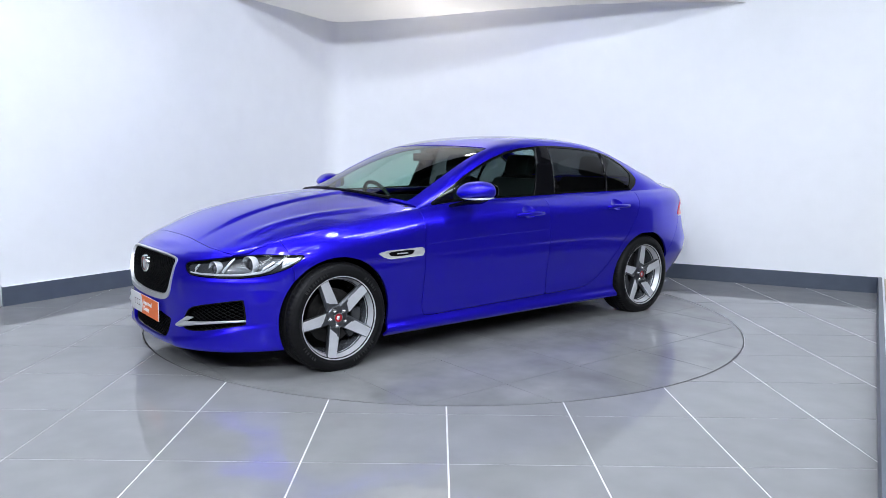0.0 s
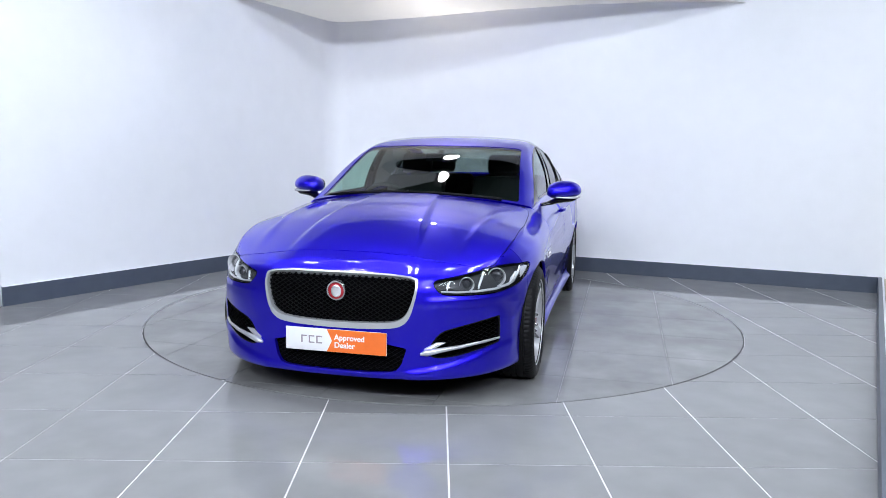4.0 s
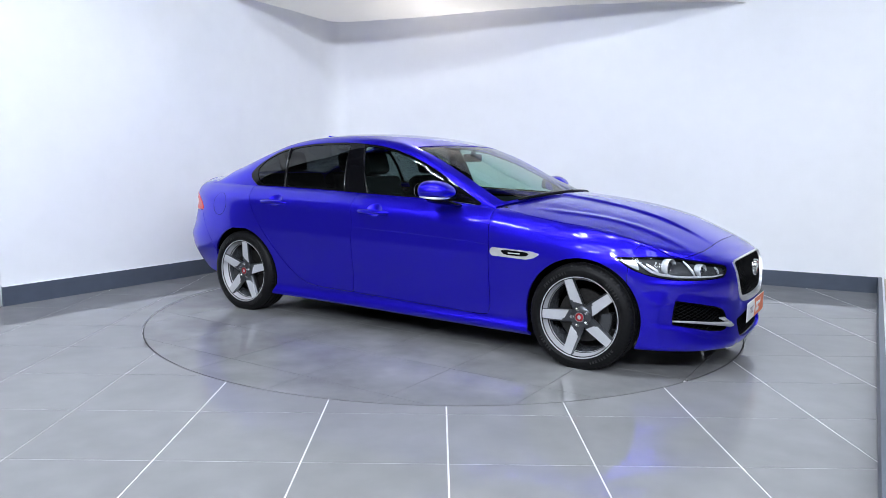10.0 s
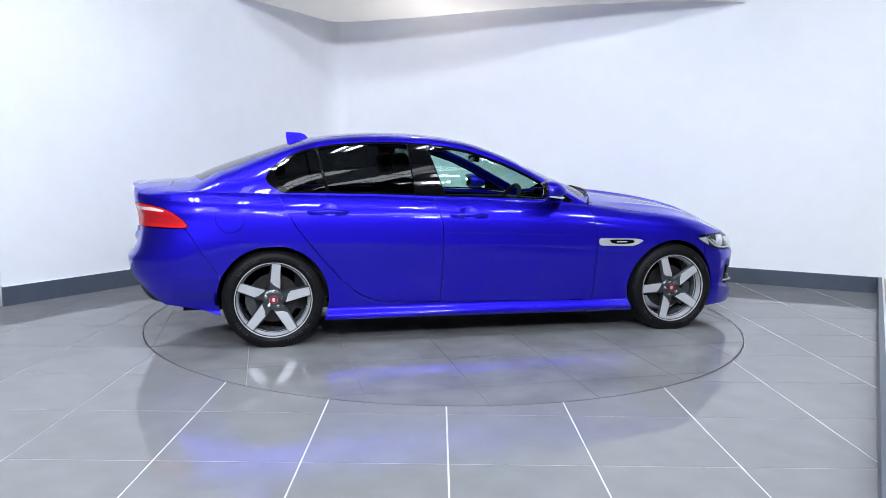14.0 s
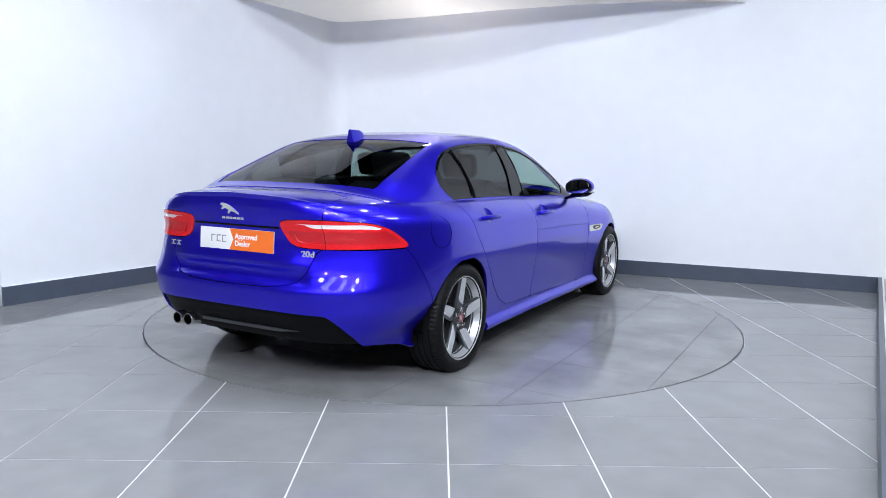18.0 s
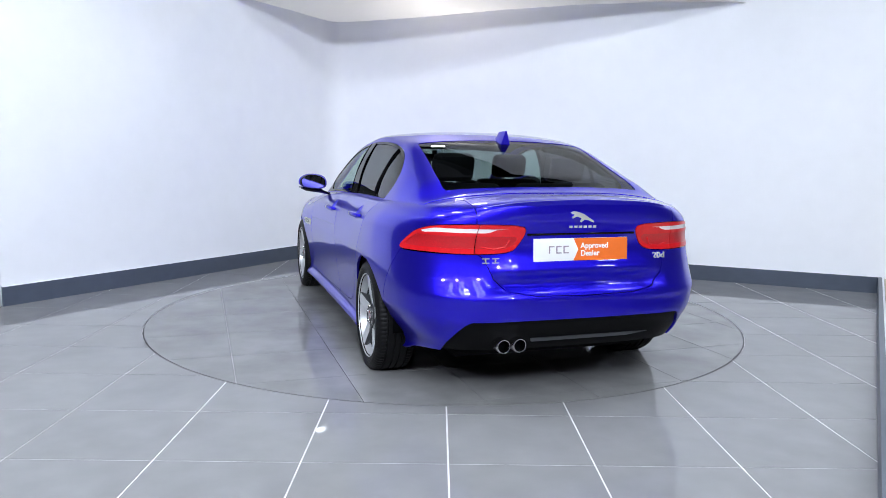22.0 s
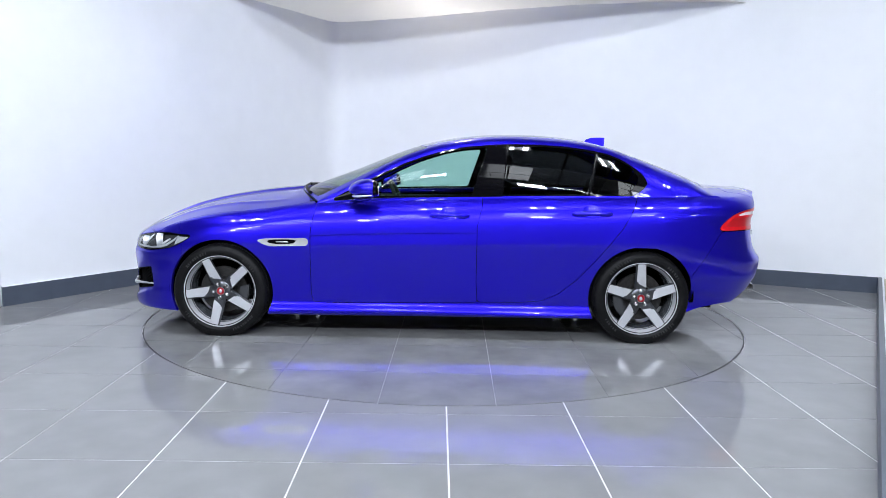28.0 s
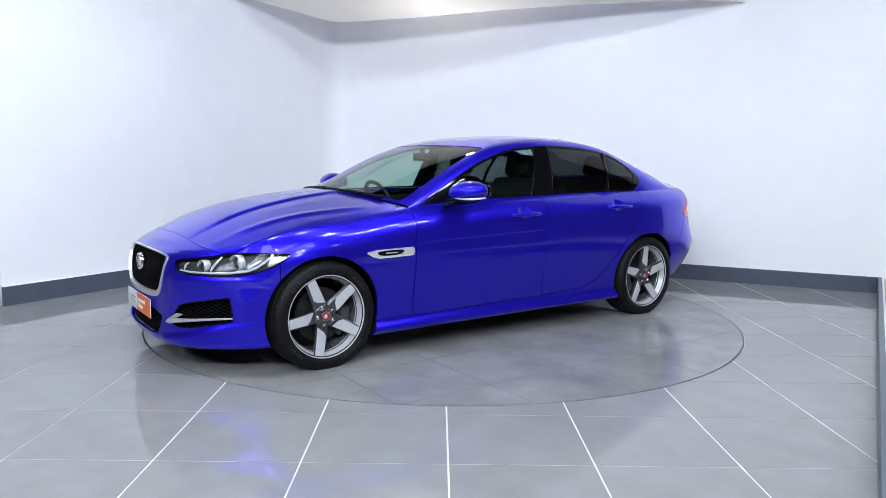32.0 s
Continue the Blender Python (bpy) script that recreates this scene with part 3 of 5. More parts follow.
def deck(front):
    """Bonnet or boot: a patch between the shoulder line, the end and the glass."""
    if front:
        ids = list(range(0, NF + 15))
        k = 60
        centre = 1.0
    else:
        ids = list(range(len(S_ALL) - 1, 0, -1))
        ids = [i for i in ids if RIM[i][0] < -1.87]
        k = 30
        centre = -1.97
    rim = [RIM[i] for i in ids]
    end, side = rim[:k + 1], rim[k:]
    side = side[::-1]  # from the glass to the corner
    n, m = len(side) - 1, k
    table = np.array(sorted((p[0], p[1], p[2]) for p in rim))
    rim_y, rim_h = curve([(p[0], p[1]) for p in table], 0.02), curve([(p[0], p[2]) for p in table], 0.03)
    rows, coords = [], []
    for i in range(n + 1):
        u = i / n
        row, cs = [], []
        for j in range(m + 1):
            w = j / m
            gw = Vector((centre + (side[0][0] - centre) * w ** 2, side[0][1] * w))
            c0, c1 = gw, Vector(end[j][:2])
            d0, d1 = Vector((centre + (end[0][0] - centre) * u, 0)), Vector(side[i][:2])
            p = c0 * (1 - u) + c1 * u + d0 * (1 - w) + d1 * w
            q00, q01, q10, q11 = Vector((centre, 0)), Vector(side[0][:2]), Vector(end[0][:2]), Vector(end[k][:2])
            p -= q00 * (1 - u) * (1 - w) + q01 * (1 - u) * w + q10 * u * (1 - w) + q11 * u * w
            if j == m:
                z = side[i][2]
            elif i == n:
                z = end[j][2]
            else:
                z = deck_z(p.x, p.y, front, (float(rim_y(p.x)), float(rim_h(p.x))))
            row.append((p.x, p.y, z))
            cs.append((u, w))
        rows.append(row)
        coords.append(cs)
    sk = sheet(rows, coords)
    if front:
        sk.f = [f[::-1] for f in sk.f]
    return sk, rows


bonnet_skin, bonnet_rows = deck(True)
boot_skin, boot_rows = deck(False)

# greenhouse: centre line, roof edge and belt
edge_y = curve([(0.78, 0.755), (0.54, 0.715), (0.335, 0.682), (0.134, 0.656), (-0.145, 0.63), (-0.5, 0.613), (-0.85, 0.603), (-1.085, 0.603), (-1.24, 0.607), (-1.45, 0.622), (-1.7, 0.645), (-1.95, 0.66)], 0.05)
edge_z = curve([(0.78, 0.918), (0.54, 1.048), (0.335, 1.16), (0.134, 1.25), (-0.145, 1.329), (-0.5, 1.361), (-0.85, 1.348), (-1.085, 1.324), (-1.24, 1.29), (-1.45, 1.214), (-1.7, 1.115), (-1.95, 1.03)], 0.05)
roof_z = curve([(1.0, 0.98), (0.6, 1.128), (0.16, 1.302), (-0.05, 1.357), (-0.26, 1.388), (-0.47, 1.402), (-0.68, 1.404), (-0.84, 1.396), (-1.09, 1.366), (-1.28, 1.322), (-1.48, 1.256), (-1.65, 1.195), (-1.82, 1.132), (-2.04, 1.052)], 0.05)
belt_ids = [i for i in range(NF + 14, len(S_ALL)) if RIM[i][0] > -1.96]
belt_station = curve([(float(RIM[NF + 14][0]), 0.0), (0.05, 1.0), (-1.2, 2.0), (float(RIM[belt_ids[-1]][0]), 3.0)])
edge_x = curve([(0, 0.775), (1, 0.0), (2, -1.16), (3, -1.94)])
roof_x = curve([(0, 1.0), (1, 0.10), (2, -1.17), (3, -2.04)])
NE, NB = 26, 16
tail_rim = np.array(sorted((p[0], p[1], p[2]) for p in RIM if p[0] < -1.3))


def green_rows():
    rows, coords = [], []
    for i in belt_ids:
        b = RIM[i]
        s = float(belt_station(b[0]))
        xc, xe = float(roof_x(s)), float(edge_x(s))
        c, e = np.array([xc, 0, float(roof_z(xc))]), np.array([xe, float(edge_y(xe)), float(edge_z(xe))])
        row = []
        for j in range(NE):
            t = j / NE
            row.append(np.array([c[0] + (e[0] - c[0]) * t ** 2, e[1] * t, c[2] + (e[2] - c[2]) * (0.55 * t ** 2 + 0.45 * t ** 5)]))
        for j in range(NB + 1):
            t = j / NB
            p = e + (b - e) * t
            p[1] += 0.028 * math.sin(math.pi * t) * min(1, (e[2] - b[2]) / 0.2)
            row.append(p)
        row = np.array(row)
        for _ in range(6):
            soft = row.copy()
            soft[NE - 3:NE + 3] = (row[NE - 4:NE + 2] + 2 * row[NE - 3:NE + 3] + row[NE - 2:NE + 4]) / 4
            row = soft
        lay = max(0.0, min(1.0, (s - 2.72) / 0.26)) ** 2
        if lay:
            # the tail of the greenhouse lies down on the boot deck
            for p in row[:-1]:
                rim = (float(np.interp(p[0], tail_rim[:, 0], tail_rim[:, 1])), float(np.interp(p[0], tail_rim[:, 0], tail_rim[:, 2])))
                p[2] += (deck_z(p[0], p[1], False, rim) + 0.003 - p[2]) * lay
        rows.append([tuple(p) for p in row])
        coords.append([(s, j / NE if j <= NE else 1 + (j - NE) / NB) for j in range(NE + NB + 1)])
    return rows, coords


rows, coords = green_rows()
green_skin = sheet(rows, coords)


# ---- the car's panels ----
def smooth_outline(points, rounds=2):
    p = [Vector(q) for q in points]
    for _ in range(rounds):
        p = [q for i in range(len(p)) for q in (p[i] * 0.78 + p[(i + 1) % len(p)] * 0.22, p[i] * 0.22 + p[(i + 1) % len(p)] * 0.78)]
    return [tuple(q) for q in p]


def outline_d(uv, poly):
    """Signed distance of points to a closed outline, negative inside."""
    uv, p = np.asarray(uv, float), np.asarray(poly, float)
    best, inside = np.full(len(uv), 1e9), np.zeros(len(uv), bool)
    for a, b in zip(p, np.roll(p, -1, 0)):
        e, w = b - a, uv - a
        t = np.clip((w @ e) / max(e @ e, 1e-12), 0, 1)
        best = np.minimum(best, np.hypot(*(w - t[:, None] * e).T))
        c = (a[1] > uv[:, 1]) != (b[1] > uv[:, 1])
        with np.errstate(divide="ignore", invalid="ignore"):
            xs = e[0] * (uv[:, 1] - a[1]) / (e[1] if e[1] else 1e-12) + a[0]
        inside ^= c & (uv[:, 0] < xs)
    return np.where(inside, -best, best)


def take(skin, d, gap=0.002):
    """The panel inside d < 0 and what is left round it, with a gap between them."""
    inner, outer = skin.split(d + gap)[0], skin.split(d - gap)[1]
    return inner, outer


def xz(k):
    return k.v[:, [0, 2]]


def yz(k):
    return k.v[:, [1, 2]]


def front_only(k, d, x=1.5):
    return np.where(k.v[:, 0] > x, d, 1.0)


def rear_only(k, d, x=-1.8):
    return np.where(k.v[:, 0] < x, d, 1.0)


# length along the body's outline from the nose and from the tail, at lamp height
level = np.array([hull(s, 0.82) for s in S_ALL])
runs = np.concatenate([[0], np.cumsum(np.hypot(*np.diff(level[:, :2], axis=0).T))])


def nose_lz(k):
    return np.stack([np.interp(k.a[:, 0], S_ALL, runs), k.v[:, 2]], 1)


def tail_lz(k):
    return np.stack([runs[-1] - np.interp(k.a[:, 0], S_ALL, runs), k.v[:, 2]], 1)


HEAD = smooth_outline([(0.480, 0.634), (0.486, 0.604), (0.520, 0.573), (0.560, 0.568), (0.655, 0.564), (0.755, 0.562), (0.835, 0.564), (0.915, 0.572), (1.005, 0.586), (1.085, 0.610), (1.14, 0.640), (1.178, 0.672), (1.160, 0.684), (1.09, 0.684), (1.015, 0.687), (0.935, 0.690), (0.815, 0.684), (0.655, 0.661), (0.530, 0.643)], 1)
TAIL = smooth_outline([(0.305, 0.87), (0.315, 0.906), (0.55, 0.913), (0.78, 0.904), (0.89, 0.876), (0.96, 0.825), (1.005, 0.782), (0.99, 0.765), (0.80, 0.768), (0.56, 0.763), (0.40, 0.768), (0.345, 0.79)])
GRILLE = smooth_outline([(-0.392, 0.665), (0.392, 0.665), (0.402, 0.60), (0.378, 0.49), (0.350, 0.432), (0.29, 0.403), (0, 0.393), (-0.29, 0.403), (-0.350, 0.432), (-0.378, 0.49), (-0.402, 0.60)])
GRILLE_IN = smooth_outline([(-0.380, 0.658), (0.381, 0.658), (0.390, 0.60), (0.364, 0.50), (0.332, 0.452), (0.275, 0.432), (0, 0.422), (-0.275, 0.432), (-0.332, 0.452), (-0.364, 0.50), (-0.390, 0.60)])
INTAKE = smooth_outline([(-0.36, 0.335), (0.36, 0.335), (0.32, 0.20), (0.25, 0.182), (-0.25, 0.182), (-0.32, 0.20)], 1)
FOG = smooth_outline([(0.765, 0.448), (0.755, 0.448), (0.60, 0.415), (0.51, 0.390), (0.468, 0.335), (0.452, 0.296), (0.462, 0.264), (0.51, 0.256), (0.60, 0.266), (0.75, 0.304), (0.765, 0.312)], 1)
DIFFUSER = smooth_outline([(-0.575, 0.442), (0.575, 0.442), (0.61, 0.415), (0.645, 0.36), (0.672, 0.30), (0.68, 0.1), (-0.68, 0.1), (-0.672, 0.30), (-0.645, 0.36), (-0.61, 0.415)], 1)
BOOT = [(-0.552, 1.3), (0.552, 1.3), (0.552, 0.772), (0.51, 0.742), (0.47, 0.645), (0.41, 0.588), (0.27, 0.566), (0, 0.56), (-0.27, 0.566), (-0.41, 0.588), (-0.47, 0.645), (-0.51, 0.742), (-0.552, 0.772)]
B_EDGE = [(-0.345, 1.3), (-0.345, 0.92), (-0.33, 0.86), (-0.309, 0.771), (-0.309, 0.40), (-0.319, 0.20)]
FRONT_DOOR = [(0.775, 1.3), (0.78, 0.88), (0.805, 0.72), (0.806, 0.30), (0.79, 0.245), (0.713, 0.236), (-0.319, 0.256), (-0.309, 0.40), (-0.309, 0.771), (-0.33, 0.86), (-0.345, 0.92), (-0.345, 1.3)]
REAR_DOOR = [(-0.345, 1.3), (-0.345, 0.92), (-0.33, 0.86), (-0.309, 0.771), (-0.309, 0.40), (-0.319, 0.256), (-0.62, 0.262), (-0.75, 0.275), (-0.864, 0.324), (-0.977, 0.42), (-1.126, 0.59), (-1.273, 0.778), (-1.363, 0.938), (-1.40, 1.02), (-1.40, 1.3)]
REAR_BUMPER = [(-2.6, 0.764), (-1.945, 0.764), (-1.90, 0.70), (-1.75, 0.47), (-1.70, 0.30), (-1.70, 0.1), (-2.6, 0.1)]
VENT = smooth_outline([(0.818, 0.680), (1.10, 0.674), (1.165, 0.662), (1.12, 0.634), (1.07, 0.622), (0.818, 0.628)], 0)
BONNET_PLAN = [(2.042, -0.01), (2.037, 0.2), (2.030, 0.36), (2.015, 0.5), (1.985, 0.60), (1.945, 0.672), (1.88, 0.72), (1.76, 0.758), (1.6, 0.78), (1.3, 0.79), (1.0, 0.775), (0.86, 0.752), (0.84, 0.70), (0.87, 0.55), (0.925, 0.3), (0.945, -0.01)]


def arch_d(k, r=0.352):
    x, z = np.abs(k.v[:, 0]) - WHEEL_X, k.v[:, 2] - HUB_Z
    return np.where(np.abs(k.v[:, 1]) > 0.4, np.hypot(x, z) - r, 1.0)


car = thing("car", "ultramarine blue metallic four-door saloon car parked on a turntable", "car")

lower = hull_skin.joined(bonnet_skin, boot_skin).welded()
lx, ly, lz = lower.v.T
soft = np.exp(-(((lx - 1.93) / 0.22) ** 2 + ((ly - 0.70) / 0.16) ** 2 + ((lz - 0.71) / 0.09) ** 2)) + 0.8 * np.exp(-(((lx + 2.2) / 0.12) ** 2 + ((ly - 0.64) / 0.14) ** 2 + ((lz - 0.98) / 0.06) ** 2))
band = np.exp(-((lz - rim_z(lx)) / 0.03) ** 2) * ((lx > 0.95) | (lx < -2.02)) * (ly > 0.3)
lower = lower.softened(np.clip(soft, 0, 1), 26).softened(np.clip(band * 0.7, 0, 1), 3)
bonnet_panel, lower = take(lower, np.where((lower.v[:, 2] > 0.6) & (lower.v[:, 0] > 0.6), outline_d(lower.v[:, :2], BONNET_PLAN), 1.0), 0.0016)
part("bonnet", bonnet_panel.both().mesh(0.014), PAINT, car)

skin = lower
skin = skin.split(arch_d(skin))[1]
# lamps
head_skin, skin = take(skin, front_only(skin, outline_d(nose_lz(skin), HEAD), 1.6), 0.002)
tail_skin, skin = take(skin, rear_only(skin, outline_d(tail_lz(skin), TAIL), -1.85), 0.002)
# nose openings
grille_skin, skin = take(skin, front_only(skin, outline_d(yz(skin), GRILLE), 2.0), 0.0)
intake_skin, skin = take(skin, front_only(skin, outline_d(yz(skin), INTAKE), 2.0), 0.0)
fog_skin, skin = take(skin, front_only(skin, outline_d(yz(skin), FOG), 1.86), 0.0)
front_bumper, skin = take(skin, 1.685 - skin.v[:, 0] + np.maximum(0, skin.v[:, 2] - 0.66) * 0.4, 0.0016)
# tail
boot_face, skin = take(skin, np.maximum(outline_d(yz(skin), BOOT), skin.v[:, 0] + 2.055))
diffuser, skin = take(skin, rear_only(skin, outline_d(yz(skin), DIFFUSER), -1.9), 0.001)
rear_bumper, skin = take(skin, rear_only(skin, outline_d(xz(skin), REAR_BUMPER), -1.70), 0.0018)
# flanks
vent_skin, skin = take(skin, np.where(np.abs(skin.v[:, 1]) > 0.6, outline_d(xz(skin), VENT), 1.0), 0.0)
front_door, skin = take(skin, np.where(np.abs(skin.v[:, 1]) > 0.6, outline_d(xz(skin), FRONT_DOOR), 1.0))
rear_door, skin = take(skin, np.where(np.abs(skin.v[:, 1]) > 0.6, outline_d(xz(skin), REAR_DOOR), 1.0))

# dished recesses behind the door handles
HANDLES = {"front": (-0.124, 0.846), "rear": (-1.069, 0.872)}
bowls = {}
for which in HANDLES:
    hx, hz = HANDLES[which]
    panel = front_door if which == "front" else rear_door
    dish_r = lambda k: np.hypot((k.v[:, 0] - hx) / 0.064, (k.v[:, 2] - hz - 0.012) / 0.043)
    bowl, panel = panel.split(dish_r(panel) - 1)
    bowl.v = bowl.v - np.stack([np.zeros(len(bowl.v)), 0.02 * (1 - np.minimum(1, dish_r(bowl)) ** 2), np.zeros(len(bowl.v))], 1)
    bowls[which] = bowl
    if which == "front":
        front_door = panel
    else:
        rear_door = panel

# greenhouse
DLO = smooth_outline([(0.71, 0.918), (0.525, 0.936), (0.33, 0.949), (-0.28, 0.963), (-0.69, 0.977), (-1.19, 0.984), (-1.415, 0.985), (-1.465, 1.06), (-1.455, 1.125), (-1.405, 1.172), (-1.241, 1.258), (-1.085, 1.294),
                      (-0.85, 1.320), (-0.5, 1.327), (-0.145, 1.294), (0.134, 1.209), (0.335, 1.119), (0.539, 1.01)], 1)


def slant(k, x_top, x_low, z_top=1.32, z_low=0.98):
    """Distance in x behind a slanting upright line."""
    return k.v[:, 0] - (x_low + (x_top - x_low) * (k.v[:, 2] - z_low) / (z_top - z_low))


g = green_skin
screen, g = take(g, np.maximum.reduce([0.03 - g.a[:, 0], g.a[:, 0] - 0.985, (g.a[:, 1] - 0.915)]), 0.0015)
back, g = take(g, np.maximum.reduce([2.05 - g.a[:, 0], g.a[:, 0] - 2.88, (g.a[:, 1] - 0.90)]), 0.0015)
side_d = np.where(g.a[:, 1] > 0.8, outline_d(xz(g), DLO), 1.0)
dlo, g = take(g, side_d, 0.001)
inner_d = outline_d(xz(dlo), DLO) + 0.013
front_win = dlo.split(np.maximum(inner_d, -slant(dlo, -0.385, -0.272)))[0]
front_win = front_win.split(outline_d(xz(front_win), [(0.47, 1.4), (0.49, 0.80), (-2, 0.8), (-2, 1.4)]))[0]
rear_win = dlo.split(np.maximum.reduce([inner_d, slant(dlo, -0.515, -0.475), -slant(dlo, -1.12, -1.045, 1.28)]))[0]
QUARTER = smooth_outline([(-1.07, 0.9), (-1.31, 0.985), (-1.40, 1.09), (-1.405, 1.13), (-1.25, 1.4), (-1.0, 1.4)], 2)
quarter_win = dlo.split(np.maximum.reduce([inner_d, slant(dlo, -1.145, -1.07, 1.28), outline_d(xz(dlo), QUARTER)]))[0]


def minus(k, *ds):
    for d in ds:
        k = k.split(d(k))[1]
    return k


frame_skin = minus(dlo,
                   lambda k: np.maximum.reduce([outline_d(xz(k), DLO) + 0.013, -slant(k, -0.385, -0.272), k.v[:, 0] - 0.487 + 0.033 * (k.v[:, 2] - 0.8)]),
                   lambda k: np.maximum.reduce([outline_d(xz(k), DLO) + 0.013, slant(k, -0.515, -0.475), -slant(k, -1.12, -1.045, 1.28)]),
                   lambda k: np.maximum.reduce([outline_d(xz(k), DLO) + 0.013, slant(k, -1.145, -1.07, 1.28), outline_d(xz(k), QUARTER)]))
frame_skin = frame_skin.split(np.abs(slant(frame_skin, -0.435, -0.372)) - 0.0025)[1]

shell = skin.joined(g).welded()
part("body_shell", shell.both().mesh(0.016), PAINT, car)
part("front_bumper", front_bumper.both().mesh(0.02), PAINT, car)
part("rear_bumper", rear_bumper.both().mesh(0.02), PAINT, car)
valance = part("diffuser", diffuser.both().mesh(0.02, -0.014), BLACK, car, "matt black lower bumper insert")
strip_d = lambda k: np.maximum(np.abs(k.v[:, 2] - 0.331) - 0.009 * np.clip((0.56 - np.abs(k.v[:, 1])) / 0.3, 0.05, 1), np.abs(k.v[:, 1] + 0.12) - 0.40)
part("diffuser_strip", diffuser.joined(diffuser.mirrored()).split(strip_d(diffuser.joined(diffuser.mirrored())))[0].mesh(0.006, -0.004), ALLOY_DARK, valance, "dark satin strip across the insert")
boot_lid = part("boot_lid", boot_face.both().mesh(0.016), PAINT, car)
doors = {}
for side, flip in (("left", False), ("right", True)):
    pick = (lambda k: k.mirrored()) if flip else (lambda k: k)
    doors[side, "front"] = part("front_door", pick(front_door).mesh(0.018), PAINT, car)
    doors[side, "rear"] = part("rear_door", pick(rear_door).mesh(0.018), PAINT, car)
    part("window_glass", pick(front_win).mesh(0.004, -0.004), CLEAR_GLASS, doors[side, "front"], "lightly tinted door glass")
    part("window_glass", pick(rear_win).mesh(0.004, -0.004), DARK_GLASS, doors[side, "rear"], "dark privacy glass")
    part("quarter_glass", pick(quarter_win).mesh(0.004, -0.004), DARK_GLASS, doors[side, "rear"], "dark privacy glass")
    part("window_surround", pick(frame_skin).mesh(0.012), GLOSS_BLACK, car, "gloss black window frame and pillar trim")
    for nm, owner, line, r in (("window_divider", "rear", ((-1.060, 0.985), (-1.128, 1.275)), 0.009), ("pillar_edge", "front", ((-0.268, 0.965), (-0.385, 1.315)), 0.004), ("pillar_edge", "rear", ((-0.480, 0.972), (-0.516, 1.318)), 0.004)):
        pts = []
        for t in np.linspace(0, 1, 7):
            x, z = line[0][0] + (line[1][0] - line[0][0]) * t, line[0][1] + (line[1][1] - line[0][1]) * t
            near = np.argsort(np.where(green_skin.a[:, 1] > 0.8, np.hypot(green_skin.v[:, 0] - x, green_skin.v[:, 2] - z), 9))[:4]
            pts.append((x, (green_skin.v[near, 1].mean() + 0.001) * (-1 if flip else 1), z))
        part(nm, tube(pts, r, 10, flat=0.8), GLOSS_BLACK, doors[side, owner], "rounded gloss black window bar")
part("windscreen", screen.both().mesh(0.005, -0.003), SCREEN_GLASS, car, "clear raked windscreen")
part("rear_window", back.both().mesh(0.005, -0.003), BACK_GLASS, car, "dark privacy rear glass")

# dark structure behind the panels and gaps
inner = hull_skin.split(arch_d(hull_skin, 0.375))[1].moved(-0.035)
part("inner_structure", inner.both().mesh(0), GAP, car, "black structure behind the panels")
bm = boxes((-2.0, 1.95, -0.56, 0.56, 0.19, 0.22), (-2.08, -1.99, -0.36, 0.36, 0.235, 0.28), (-0.98, 0.98, -0.84, 0.84, 0.175, 0.21))
part("underbody", bm, BLACK, car, "dark plastic underbody")
under_bonnet = bonnet_skin.moved(-0.03)
part("bonnet_lining", under_bonnet.both().mesh(0), GAP, car, "dark lining below the bonnet")
part("boot_lining", boot_skin.moved(-0.03).both().mesh(0), GAP, car, "dark lining below the boot lid")
for sx in (1, -1):
    for sy in (1, -1):
        bm = bmesh.new()
        ring = []
        for i in range(25):
            t = math.radians(-20 + 220 * i / 24)
            c, s = math.cos(t), math.sin(t)
            ring.append([bm.verts.new((0.366 * c, y, max(0.366 * s, -0.03))) for y in (0.02, 0.30)] + [bm.verts.new((0.1 * c, 0.30, 0.1 * s))])
        for p, q in zip(ring, ring[1:]):
            bm.faces.new((p[0], p[1], q[1], q[0]))
            bm.faces.new((p[1], p[2], q[2], q[1]))
        ob = part("wheel_arch_liner", bm, GAP, car, "black wheel arch liner")
        ob.matrix_local = pose(sx * WHEEL_X, sy * 0.86, HUB_Z, 0, 0, 0) @ Matrix.Diagonal((1, -sy, 1, 1))


